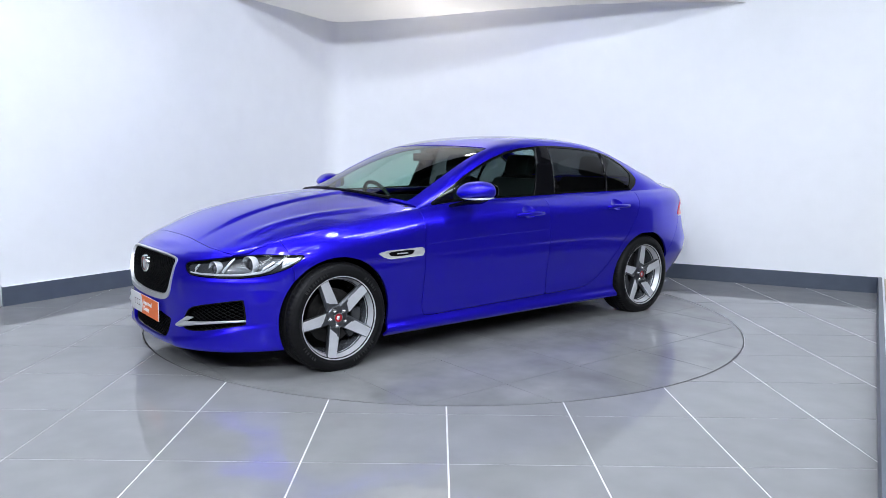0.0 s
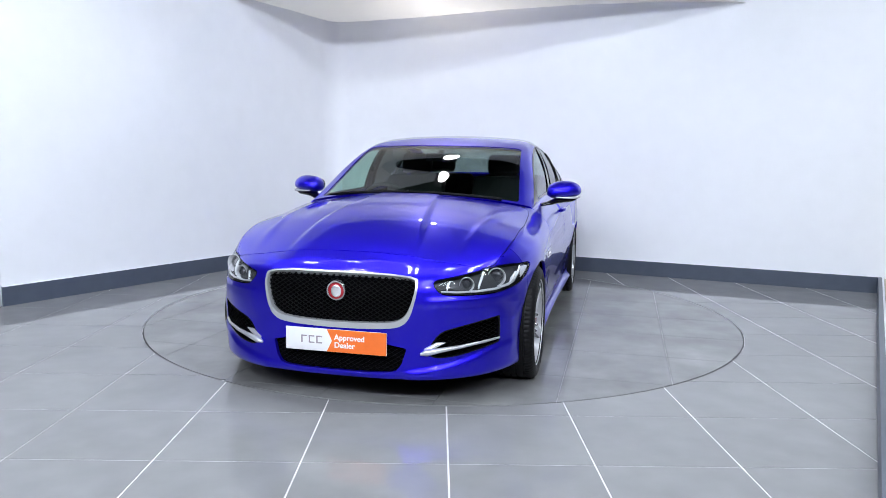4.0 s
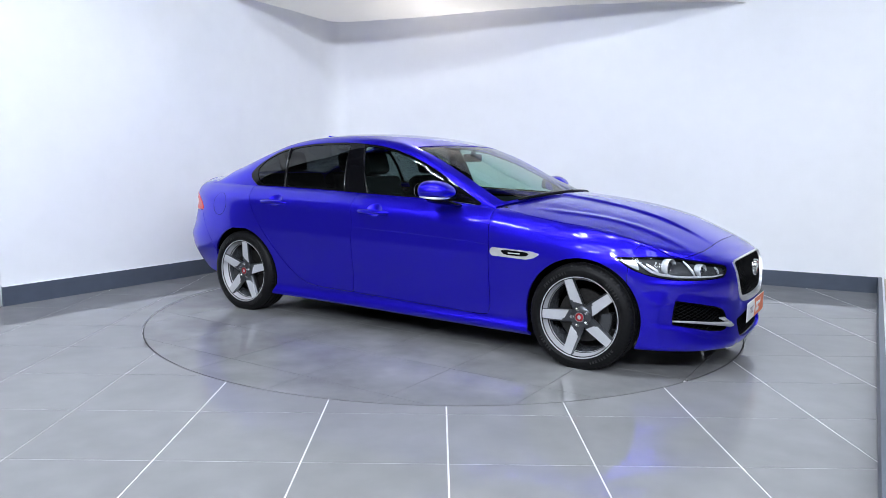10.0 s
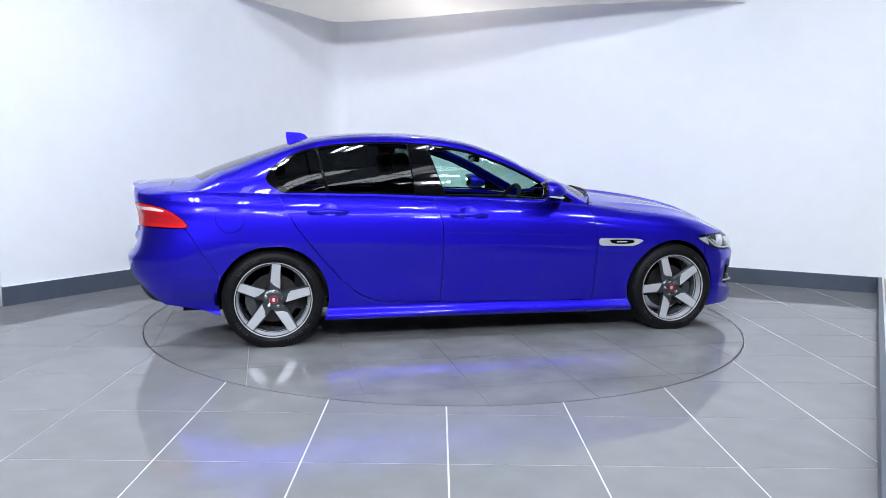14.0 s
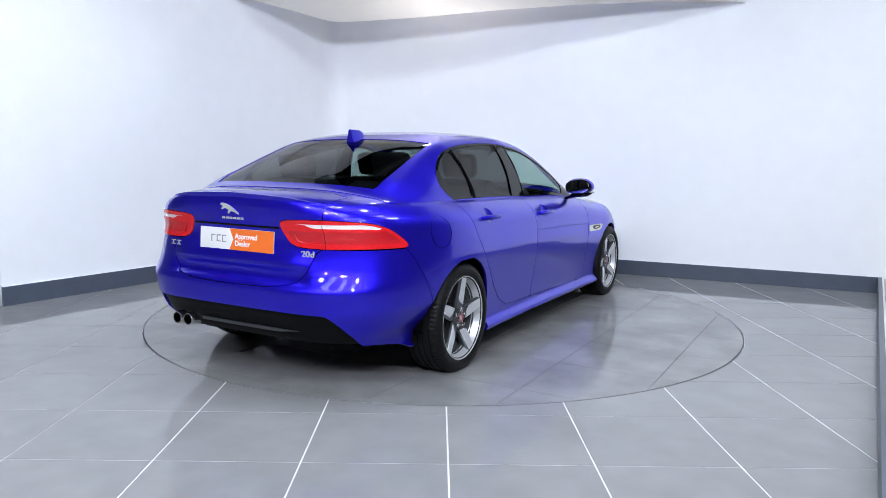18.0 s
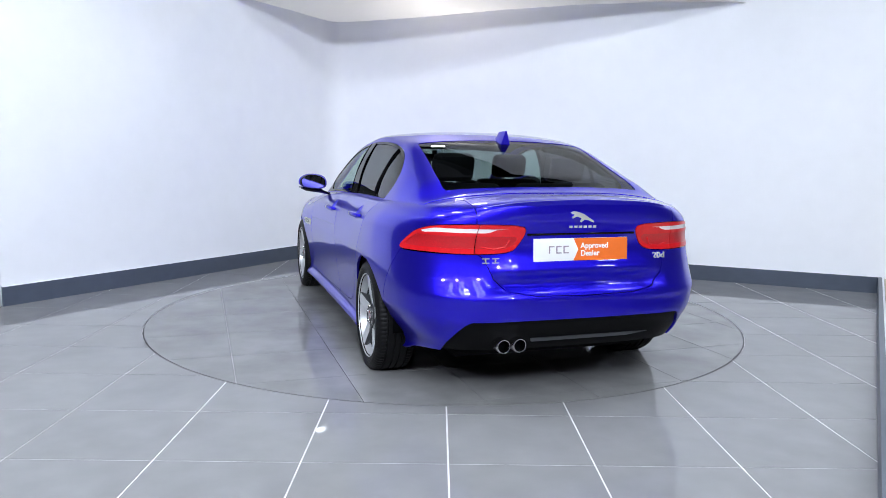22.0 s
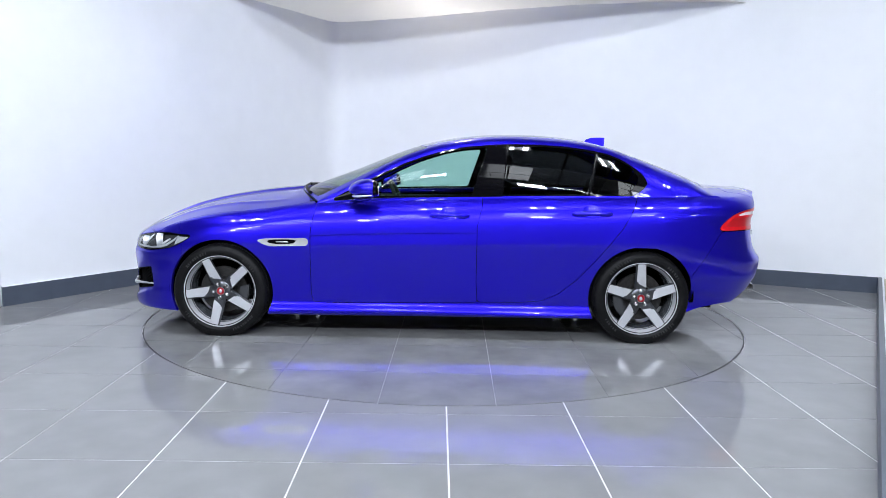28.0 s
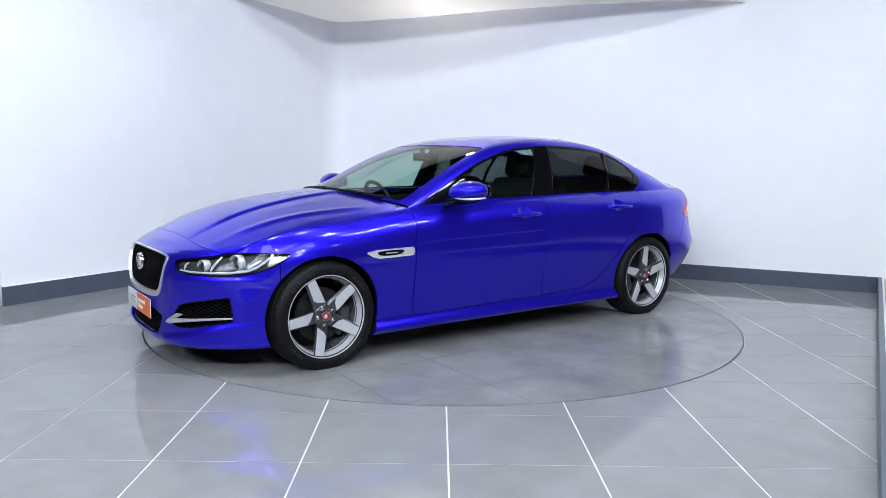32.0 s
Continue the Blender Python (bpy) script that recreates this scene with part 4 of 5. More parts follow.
# ---- wheels ----
def tyre_mesh():
    prof = [(0.232, -0.098), (0.245, -0.108), (0.275, -0.113), (0.300, -0.108), (0.314, -0.096), (0.3195, -0.082), (0.321, -0.064), (0.314, -0.062), (0.314, -0.056), (0.3217, -0.054), (0.322, -0.022), (0.315, -0.020),
            (0.315, -0.014), (0.322, -0.012), (0.322, 0.012), (0.315, 0.014), (0.315, 0.020), (0.322, 0.022), (0.3217, 0.054), (0.314, 0.056), (0.314, 0.062), (0.321, 0.064), (0.3195, 0.082), (0.314, 0.096), (0.300, 0.108),
            (0.285, 0.1125), (0.283, 0.1135), (0.275, 0.1145), (0.262, 0.1135), (0.260, 0.112), (0.245, 0.108), (0.232, 0.098)]
    n = 240
    bm = bmesh.new()
    rings = []
    for k in range(n):
        t = 2 * math.pi * k / n
        ring = []
        for r, a in prof:
            if 0.062 < abs(a) < 0.10 and r > 0.31 and k % 3 == 0:
                r -= 0.0035
            z = r * math.sin(t)
            ring.append(bm.verts.new((r * math.cos(t), a * (1.0 if z > -0.29 else 1.02), max(z, -HUB_Z))))
        rings.append(ring)
    for k in range(n):
        for i in range(len(prof) - 1):
            bm.faces.new((rings[k][i], rings[k][i + 1], rings[(k + 1) % n][i + 1], rings[(k + 1) % n][i]))
    bmesh.ops.recalc_face_normals(bm, faces=bm.faces)
    return bm


def spoke_mesh(face):
    """One blade of the star, along +X with its face along +Y: a graphite body, or the flat machined face laid on it."""
    bm = bmesh.new()
    st = [(0.050, 0.034, 0.070), (0.080, 0.036, 0.077), (0.11, 0.035, 0.082), (0.15, 0.033, 0.087), (0.195, 0.031, 0.092), (0.2335, 0.0295, 0.0965)]
    rings = []
    for n, (r, w, y) in enumerate(st):
        if face:
            if n:
                lean = (0.026, 0.012, 0.004, 0.0, 0.0)[n - 1]
                lo, hi = (r + lean, -w * 0.80), (r - lean * 0.35, w * 1.02)
                rings.append([bm.verts.new(p) for p in ((lo[0], y - 0.001, lo[1]), (lo[0], y + 0.0022, lo[1] + 0.0015), (hi[0], y + 0.0022, hi[1] - 0.0015), (hi[0], y - 0.001, hi[1]))])
        else:
            rings.append([bm.verts.new(p) for p in ((r, y - 0.05, -w * 0.75), (r, y - 0.014, -w * 1.12), (r, y - 0.001, -w * 0.80), (r, y - 0.001, w * 1.02), (r, y - 0.012, w * 1.12), (r, y - 0.05, w * 0.75))])
    m = len(rings[0])
    for p, q in zip(rings, rings[1:]):
        for i in range(m - 1):
            bm.faces.new((p[i], p[i + 1], q[i + 1], q[i]))
    bm.faces.new(rings[0])
    bm.faces.new(rings[-1][::-1])
    bmesh.ops.recalc_face_normals(bm, faces=bm.faces)
    return bm


def wheel(sx, sy, phase):
    w = part("wheel", lathe([(0.222, -0.085), (0.226, -0.06), (0.222, 0.055), (0.219, 0.06), (0.217, 0.055), (0.215, -0.06), (0.211, -0.085), (0.222, -0.085)], 72), BARREL, car, "bright alloy wheel barrel")
    part("tyre", tyre_mesh(), RUBBER, w, "black low-profile tyre", angle=28)
    bm = bmesh.new()
    for c0, n in ((38, 9), (128, 6), (218, 9), (308, 6)):
        for q in range(n):
            t = radians(c0 + q * 4.2)
            m = Matrix.Rotation(-t, 4, "Y") @ Matrix.Translation((0.272, 0.1145, 0))
            box(bm, -0.008, 0.008, -0.001, 0.0012, -0.006, 0.006 - 0.003 * (q % 3), m=m)
    tagged(part("sidewall_marking", bm, TYRE_MARK, w, "plain raised sidewall bars", smooth=False), kind="stuff")
    part("rim_lip", lathe([(0.222, 0.045), (0.237, 0.078), (0.2455, 0.100), (0.2435, 0.107), (0.2385, 0.106), (0.2340, 0.088), (0.224, 0.070), (0.215, 0.045)], 96), SPOKE, w, "machined rim edge")
    for nm, face, mat in (("spoke", False, ALLOY_DARK), ("spoke_face", True, SPOKE)):
        data = None
        for k in range(5):
            if data is None:
                ob = part(nm, spoke_mesh(face), mat, w, "flat machined spoke face" if face else "graphite spoke", angle=25)
                data = ob.data
            else:
                ob = new(nm, data)
                ob.parent = w
            ob.matrix_local = Matrix.Rotation(-radians(phase + 72 * k) * 1, 4, "Y")
    part("hub", lathe([(0.0, 0.074), (0.03, 0.074), (0.031, 0.078), (0.058, 0.076), (0.066, 0.070), (0.068, 0.03), (0, 0.03)], 40), ALLOY_DARK, w)
    part("centre_cap", lathe([(0.0, 0.0905), (0.024, 0.0895), (0.026, 0.085), (0.026, 0.075), (0.0, 0.075)], 28), RED_CAP, w, "red enamel centre cap")
    part("cap_ring", lathe([(0.025, 0.0905), (0.0285, 0.0905), (0.029, 0.085), (0.029, 0.076), (0.025, 0.076)], 28), CHROME, w, "chrome ring")
    bm = bmesh.new()
    bmesh.ops.create_uvsphere(bm, u_segments=12, v_segments=8, radius=1, matrix=Matrix.Translation((0.001, 0.0895, -0.001)) @ Matrix.Diagonal((0.011, 0.004, 0.013, 1)))
    part("cap_emblem", bm, BRIGHT, w, "plain silver relief")
    nut = None
    for k in range(5):
        t = radians(phase + 72 * k)
        if nut is None:
            ob = part("wheel_nut", lathe([(0.0, 0.020), (0.005, 0.019), (0.009, 0.015), (0.0105, 0.010), (0.0105, 0.004), (0.013, 0.003), (0.013, 0.0), (0.0, 0.0)], 12), CHROME, w, "bright domed wheel nut", angle=40)
            nut = ob.data
        else:
            ob = new("wheel_nut", nut)
            ob.parent = w
        ob.location = (0.050 * math.cos(t), 0.079, 0.050 * math.sin(t))
    part("brake_disc", lathe([(0.06, 0.012), (0.06, 0.03), (0.085, 0.032), (0.09, 0.012), (0.158, 0.012), (0.158, -0.012), (0.06, -0.012), (0.06, 0.012)], 56), BRAKE, w, "worn steel brake disc")
    bm = bmesh.new()
    c0 = 200 if sx > 0 else -20
    arc = [radians(c0 - 32 + 64 * i / 10) for i in range(11)]
    outline = [(0.178 * math.cos(t), 0.178 * math.sin(t)) for t in arc] + [(0.115 * math.cos(t), 0.115 * math.sin(t)) for t in reversed(arc)]
    prism(bm, outline, -0.04, 0.042, Matrix.Rotation(math.pi / 2, 4, "X") @ Matrix.Diagonal((1, 1, -1, 1)))
    bmesh.ops.recalc_face_normals(bm, faces=bm.faces)
    bmesh.ops.bevel(bm, geom=bm.edges[:], offset=0.006, segments=2, affect="EDGES")
    part("brake_calliper", bm, LAMP_DARK, w, "grey brake calliper")
    w.matrix_local = pose(sx * WHEEL_X, sy * 0.797, HUB_Z) @ (Matrix.Rotation(math.pi, 4, "Z") if sy < 0 else Matrix())
    return w


wheel(1, 1, 65)
wheel(-1, 1, 16)
wheel(1, -1, 180 - 38)
wheel(-1, -1, 180 - 14)


# ---- lamps, grilles, mirrors, handles, plates ----
def surface_point(s, z, out=0.0):
    """A point on the lower body at outline station s and height z, moved out along the plan normal."""
    lo, hi = 0.0, 1.0
    for _ in range(30):
        m = (lo + hi) / 2
        lo, hi = (m, hi) if hull(s, m)[2] < z else (lo, m)
    p = Vector(hull(s, (lo + hi) / 2))
    if out:
        a, b = Vector(hull(max(s - 0.004, 0), lo)), Vector(hull(min(s + 0.004, 1), lo))
        t = (b - a).normalized()
        p += Vector((t.y, -t.x, 0)).normalized() * (out if t.y > 0 or t.x < 0 else -out)
    return p


def station(length, tail=False):
    return float(np.interp(runs[-1] - length if tail else length, runs, S_ALL))


def both_sides(fn):
    for sy in (1, -1):
        fn(sy)


def mirrored_bm(bm, sy):
    if sy < 0:
        bmesh.ops.scale(bm, vec=(1, -1, 1), verts=bm.verts)
        bmesh.ops.reverse_faces(bm, faces=bm.faces)
    return bm


def along(lengths_z, out, radius, tail=False, n=8, flat=1.0):
    return tube([surface_point(station(l, tail), z, out) for l, z in lengths_z], radius, n, flat=flat)


def headlamp(sy):
    pick = head_skin.mirrored() if sy < 0 else head_skin
    lens = part("headlamp", pick.mesh(0.045, 0.0), LENS, car, "clear swept-back headlamp")
    part("housing", pick.moved(-0.030).mesh(0), LAMP_DARK, lens, "dark headlamp housing")
    rim = head_skin.split(outline_d(nose_lz(head_skin), HEAD) + 0.003)[1]
    part("bezel", (rim.mirrored() if sy < 0 else rim).mesh(0.03, -0.002), BLACK, lens, "thin dark lamp edge")
    for l, z, r in ((0.865, 0.632, 0.045), (0.665, 0.610, 0.035)):
        p = surface_point(station(l), z, -0.028)
        p.y *= sy
        aim = Vector((1, 0.25 * sy, 0)).normalized()
        m = Matrix.Translation(p) @ aim.to_track_quat("Y", "Z").to_matrix().to_4x4()
        bm = lathe([(r, -0.03), (r * 1.08, 0.004), (r * 1.04, 0.012), (r * 0.94, 0.008), (r * 0.86, -0.01), (r * 0.8, -0.03)], 36)
        bm.transform(m)
        part("lamp_ring", bm, LAMP_SILVER, lens, "bright projector ring")
        bm = lathe([(0.0, 0.012), (r * 0.3, 0.0105), (r * 0.55, 0.005), (r * 0.74, -0.004), (r * 0.84, -0.014), (0, -0.02)], 36)
        bm.transform(m)
        part("projector_lens", bm, PROJECTOR, lens, "dark round projector lens")
    part("light_blade", mirrored_bm(along([(1.06, 0.672), (1.035, 0.640), (0.985, 0.608), (0.935, 0.592), (0.835, 0.580), (0.715, 0.577), (0.60, 0.578), (0.52, 0.584)], -0.012, [0.003, 0.006, 0.0075, 0.0065, 0.0055, 0.005, 0.0045, 0.003], flat=1.2), sy), LAMP_SILVER, lens, "bright daytime light blade")
    part("light_blade", mirrored_bm(along([(1.005, 0.648), (0.98, 0.632), (0.955, 0.616), (0.945, 0.604)], -0.006, [0.006, 0.008, 0.008, 0.004]), sy), LAMP_SILVER, lens, "bright reflector blade")
    part("light_blade", mirrored_bm(along([(0.77, 0.664), (0.755, 0.64), (0.735, 0.61), (0.725, 0.588)], -0.016, [0.004, 0.007, 0.007, 0.004]), sy), LAMP_SILVER, lens, "bright reflector blade")
    part("side_marker", mirrored_bm(along([(0.57, 0.628), (0.555, 0.61), (0.55, 0.588)], -0.016, [0.005, 0.007, 0.005]), sy), LAMP_SILVER, lens, "bright inner reflector")


both_sides(headlamp)


def headlamp_depth(sy):
    """Ribbed chrome bowl behind the outer projector and the pale indicator wedge at the lamp's tip."""
    lens = [o for o in bpy.data.objects if o.name.startswith("headlamp")][0 if sy > 0 else 1]
    wedge = head_skin.split(1.055 - nose_lz(head_skin)[:, 0])[0]
    wedge = wedge.split(outline_d(nose_lz(wedge), HEAD) + 0.012)[0].moved(-0.012)
    part("indicator_wedge", (wedge.mirrored() if sy < 0 else wedge).mesh(0), LAMP_SILVER, lens, "pale indicator lens")
    for l, z in ((0.55, 0.607), (0.56, 0.594)):
        part("chrome_rib", mirrored_bm(along([(l - 0.05, z), (l, z + 0.002), (l + 0.03, z + 0.004)], -0.014, 0.0028, n=6), sy), LAMP_DARK, lens, "thin grey rib")


both_sides(headlamp_depth)


def tail_lamp(sy):
    for nm, lo, hi, owner in (("tail_lamp", 0.5535, 2.0, car), ("tail_lamp", 0.0, 0.5495, car)):
        k = tail_skin.split(np.maximum(lo - tail_lz(tail_skin)[:, 0], tail_lz(tail_skin)[:, 0] - hi))[0]
        z_of = lambda q: tail_lz(q)[:, 1] - (0.886 + 0.02 * np.minimum(0, 0.75 - tail_lz(q)[:, 0]) * 3)
        half = lambda q: 0.0028 + 0.0075 * np.clip((tail_lz(q)[:, 0] - 0.455) / 0.045, 0, 1)
        strip_d = lambda q: np.maximum(np.abs(z_of(q) - 0.004 + half(q)) - half(q), outline_d(tail_lz(q), TAIL) + 0.012)
        pale, red = k.split(strip_d(k))
        deep, red = red.split(np.maximum(np.abs(tail_lz(red)[:, 1] - 0.822) - 0.030, outline_d(tail_lz(red), TAIL) + 0.022))
        flip = (lambda q: q.mirrored()) if sy < 0 else (lambda q: q)
        lamp = part(nm, flip(red).mesh(0.03, 0.003), RED_LENS, owner, "glossy red tail lamp")
        part("light_strip", flip(pale).mesh(0.006, 0.0015), PALE_LENS, lamp, "pale clear strip")
        part("reflector", flip(deep).mesh(0.006, 0.001), RED_DEEP, lamp, "deep red inner lens")
        if hi < 1:
            ring = [(0.385, 0.835), (0.40, 0.80), (0.46, 0.789), (0.52, 0.80)]
            part("light_arc", mirrored_bm(along(ring, 0.002, 0.004, True, 6), sy), RED_LENS, lamp, "curved red light guide")


both_sides(tail_lamp)

# grille
surround = grille_skin.split(outline_d(yz(grille_skin), GRILLE_IN))[1]
g_part = part("grille", surround.both().mesh(0.03, 0.006), SATIN, car, "satin silver grille surround")
back_k = grille_skin.split(outline_d(yz(grille_skin), GRILLE_IN))[0].moved(-0.030)
part("grille_backing", back_k.both().mesh(0), GAP, g_part, "black backing")


def mesh_bars(outline, x_at, pitch_y, pitch_z, radius, owner, mat, nm="grille_mesh", label="black diamond mesh"):
    """Two families of slanting bars clipped to an outline in y, z."""
    p = np.array(outline)
    y0, y1, z0, z1 = p[:, 0].min(), p[:, 0].max(), p[:, 1].min(), p[:, 1].max()
    bm = bmesh.new()
    slope = pitch_z / pitch_y
    count = int((y1 - y0 + (z1 - z0) / slope) / pitch_y) + 2
    for fam in (1, -1):
        for i in range(-1, count):
            start = (y0 - (z1 - z0) / slope + i * pitch_y) if fam > 0 else (y1 + (z1 - z0) / slope - i * pitch_y)
            ts = np.linspace(0, (z1 - z0) / pitch_z, 60)
            ys, zs = start + fam * ts * pitch_y, z0 + ts * pitch_z
            ok = outline_d(np.stack([ys, zs], 1), outline) < -0.002
            run = []
            for a, b, o in list(zip(ys, zs, ok)) + [(0, 0, False)]:
                if o:
                    run.append((a, b))
                elif len(run) > 1:
                    ends = [run[0], run[len(run) // 2], run[-1]]
                    vs = []
                    for y, z in ends:
                        x = x_at(y, z)
                        vs.append([bm.verts.new((x + dx, y, z + dz)) for dx, dz in ((0.004, 0), (0, radius), (-0.004, 0), (0, -radius))])
                    for u, w in zip(vs, vs[1:]):
                        for q in range(4):
                            bm.faces.new((u[q], u[(q + 1) % 4], w[(q + 1) % 4], w[q]))
                    run = []
                else:
                    run = []
    bmesh.ops.recalc_face_normals(bm, faces=bm.faces)
    return part(nm, bm, mat, owner, label, angle=20)


def face_x(y, z, inset):
    s = float(np.interp(abs(y), [q[1] for q in FACE_LINE], [q[0] for q in FACE_LINE]))
    return surface_point(s, z)[0] - inset


FACE_LINE = [(s, hull(s, 0.5)[1]) for s in S_FRONT]
mesh_bars(GRILLE_IN, lambda y, z: face_x(y, z, 0.016), 0.034, 0.021, 0.0032, g_part, MESH_BLACK)
# badge on the grille
bx = face_x(0, 0.578, 0.0)
badge = part("badge", lathe([(0.0, bx + 0.006), (0.042, bx + 0.004), (0.045, bx - 0.012), (0.0, bx - 0.012)], 40, "X"), RED_CAP, car, "round red enamel badge")
badge.location.z = 0.578
r = part("badge_ring", lathe([(0.041, bx + 0.009), (0.048, bx + 0.009), (0.051, bx + 0.003), (0.051, bx - 0.012), (0.041, bx - 0.012)], 48, "X"), CHROME, badge, "chrome badge ring")
bm = bmesh.new()
bmesh.ops.create_uvsphere(bm, u_segments=16, v_segments=10, radius=1, matrix=Matrix.Translation((bx + 0.006, 0, -0.002)) @ Matrix.Diagonal((0.006, 0.027, 0.031, 1)))
part("emblem", bm, BRIGHT, badge, "plain silver emblem relief")

# lower intake and plate
low = part("lower_intake", intake_skin.both().moved(-0.03).mesh(0), GAP, car, "black lower air intake")
mesh_bars(INTAKE, lambda y, z: face_x(y, z, 0.024), 0.034, 0.021, 0.0018, low, MESH_BLACK)


def fog(sy):
    k = fog_skin.mirrored() if sy < 0 else fog_skin
    f = part("side_intake", k.moved(-0.035).mesh(0), GAP, car, "black side air intake")
    rim = fog_skin.split(outline_d(yz(fog_skin), FOG) + 0.006)[1]
    part("intake_edge", (rim.mirrored() if sy < 0 else rim).mesh(0.035, -0.001), GLOSS_BLACK, f, "black intake edge")
    mesh_bars([(sy * y, z) for y, z in FOG], lambda y, z: face_x(y, z, 0.033), 0.034, 0.021, 0.0018, f, MESH_BLACK)
    pts = [(0.762, 0.330), (0.70, 0.325), (0.60, 0.312), (0.50, 0.298), (0.450, 0.290), (0.418, 0.281)]
    path = []
    for y, z in pts:
        p = Vector((face_x(y, z, -0.012 if y < 0.75 else 0.006), y * sy, z))
        path.append(p)
    part("blade", tube(path, [0.005, 0.007, 0.009, 0.013, 0.018, 0.006], 10, flat=1.0), SATIN, f, "satin silver intake blade")
    path = [Vector((face_x(y, z, 0.0), y * sy, z)) for y, z in ((0.53, 0.336), (0.49, 0.325), (0.435, 0.298))]
    part("blade_fin", tube(path, [0.003, 0.013, 0.008], 8), SATIN, f, "satin silver blade tip")


both_sides(fog)


def text_mesh(body, size, mat, name="lettering", bold=0.0):
    cu = bpy.data.curves.new(name, "FONT")
    cu.body, cu.size, cu.extrude, cu.offset = body, size, 0.0006, bold
    cu.align_x, cu.align_y = "LEFT", "CENTER"
    tmp = new(name, cu)
    me = bpy.data.meshes.new_from_object(tmp.evaluated_get(bpy.context.evaluated_depsgraph_get()))
    bpy.data.objects.remove(tmp)
    me.materials.clear()
    me.materials.append(mat)
    return me


def dealer_plate(m, nm):
    """A board 520 x 112 mm in its own x, y plane, facing +z: white at one end, orange at the other."""
    w, h = 0.264, 0.057
    p = part(nm, boxes((-w, w, -h, h, -0.004, 0.0), bevel=0.001), WHITE_CARD, car, "white and orange dealer show plate")
    bm = prism(bmesh.new(), [(-0.045, -h + 0.001), (w - 0.001, -h + 0.001), (w - 0.001, h - 0.001), (-0.045, h - 0.001), (-0.018, 0.0)], 0.0002, 0.0016)
    part("orange_field", bm, ORANGE, p, "orange arrow-edged field", smooth=False)
    for body, y in (("Approved", 0.017), ("Dealer", -0.021)):
        ob = new("lettering", text_mesh(body, 0.039, WHITE_INK, bold=0.0008))
        ob.parent = p
        ob.location = (-0.006, y, 0.0022)
    bm = bmesh.new()
    for x in (-0.165, -0.125, -0.085):
        prism(bm, [(x - 0.016, -0.019), (x - 0.009, -0.019), (x - 0.009, 0.019), (x - 0.016, 0.019)], 0.0002, 0.001)
        prism(bm, [(x - 0.009, 0.013), (x + 0.014, 0.013), (x + 0.014, 0.019), (x - 0.009, 0.019)], 0.0002, 0.001)
        if x > -0.15:
            prism(bm, [(x - 0.009, -0.019), (x + 0.014, -0.019), (x + 0.014, -0.013), (x - 0.009, -0.013)], 0.0002, 0.001)
    part("logo", bm, GREY_INK, p, "grey abstract logo bars", smooth=False)
    p.matrix_local = m
    return p


def facing(p, normal):
    z = Vector(normal).normalized()
    x = Vector((0, 0, 1)).cross(z).normalized()
    y = z.cross(x)
    return Matrix.Translation(p) @ Matrix((x, y, z)).transposed().to_4x4()


dealer_plate(facing((2.232, 0, 0.329), (1, 0, 0.0)), "front_plate")
dealer_plate(facing((-2.297, 0, 0.783), (-1, 0, 0.06)), "rear_plate")

# boot lid: lip spoiler, emblem, lettering bars, shadow strip above the plate
bm = bmesh.new()
prev = None
edge = [p for p in RIM if p[0] < -2.0 and p[1] < 0.57]
edge = [(p[0], -p[1], p[2]) for p in edge if p[1] > 1e-4] + [tuple(p) for p in edge[::-1]]
for x, y, z in edge:
    t = max(0.0, 1 - (abs(y) / 0.57) ** 4)
    e = max(0.03, 1 - (abs(y) / 0.57) ** 5)
    h = 0.002 + 0.018 * t
    base = Vector((x + 0.02, y, z - 0.010))
    offs = ((0.075, 0, 0.006 * t + 0.004), (0.02, 0, 0.012 + h * 0.6), (-0.016, 0, 0.010 + h), (-0.026 - 0.006 * t, 0, 0.010 + h * 0.85), (-0.024, 0, 0.010 + h * 0.2), (-0.016, 0, -0.012), (0.07, 0, -0.02))
    ring = [bm.verts.new(base + Vector(o) * e) for o in offs]
    if prev:
        for i in range(7):
            bm.faces.new((prev[i], prev[(i + 1) % 7], ring[(i + 1) % 7], ring[i]))
    else:
        bm.faces.new(ring)
    prev = ring
bm.faces.new(prev[::-1])
bmesh.ops.recalc_face_normals(bm, faces=bm.faces)
part("lip_spoiler", bm, PAINT, boot_lid, "slim body-coloured boot spoiler", angle=50)


def tail_face_x(z):
    return surface_point(1.0, z)[0]


def emblem(bm, pts, y0, z0, x, scale, depth=0.004):
    out = [(y0 - a * scale, z0 + b * scale) for a, b in pts]
    m = Matrix(((0, 0, -1, x), (-1, 0, 0, 0), (0, 1, 0, 0), (0, 0, 0, 1)))
    prism(bm, [(-y, z) for y, z in out], 0.0, depth, m)
    return bm


bm = bmesh.new()
SLEEK = [(-1, 0.30), (-0.75, 0.42), (-0.35, 0.36), (0.1, 0.2), (0.5, -0.05), (0.95, -0.32), (0.90, -0.42), (0.45, -0.24), (0.15, -0.20), (-0.1, -0.40), (-0.2, -0.36), (-0.08, -0.1), (-0.45, 0.02), (-0.8, -0.1), (-0.85, 0.0), (-0.65, 0.15)]
emblem(bm, SLEEK, 0.015, 0.948, tail_face_x(0.948) - 0.001, 0.068)
bmesh.ops.recalc_face_normals(bm, faces=bm.faces)
part("boot_emblem", bm, BRIGHT, boot_lid, "silver abstract boot emblem", smooth=False)


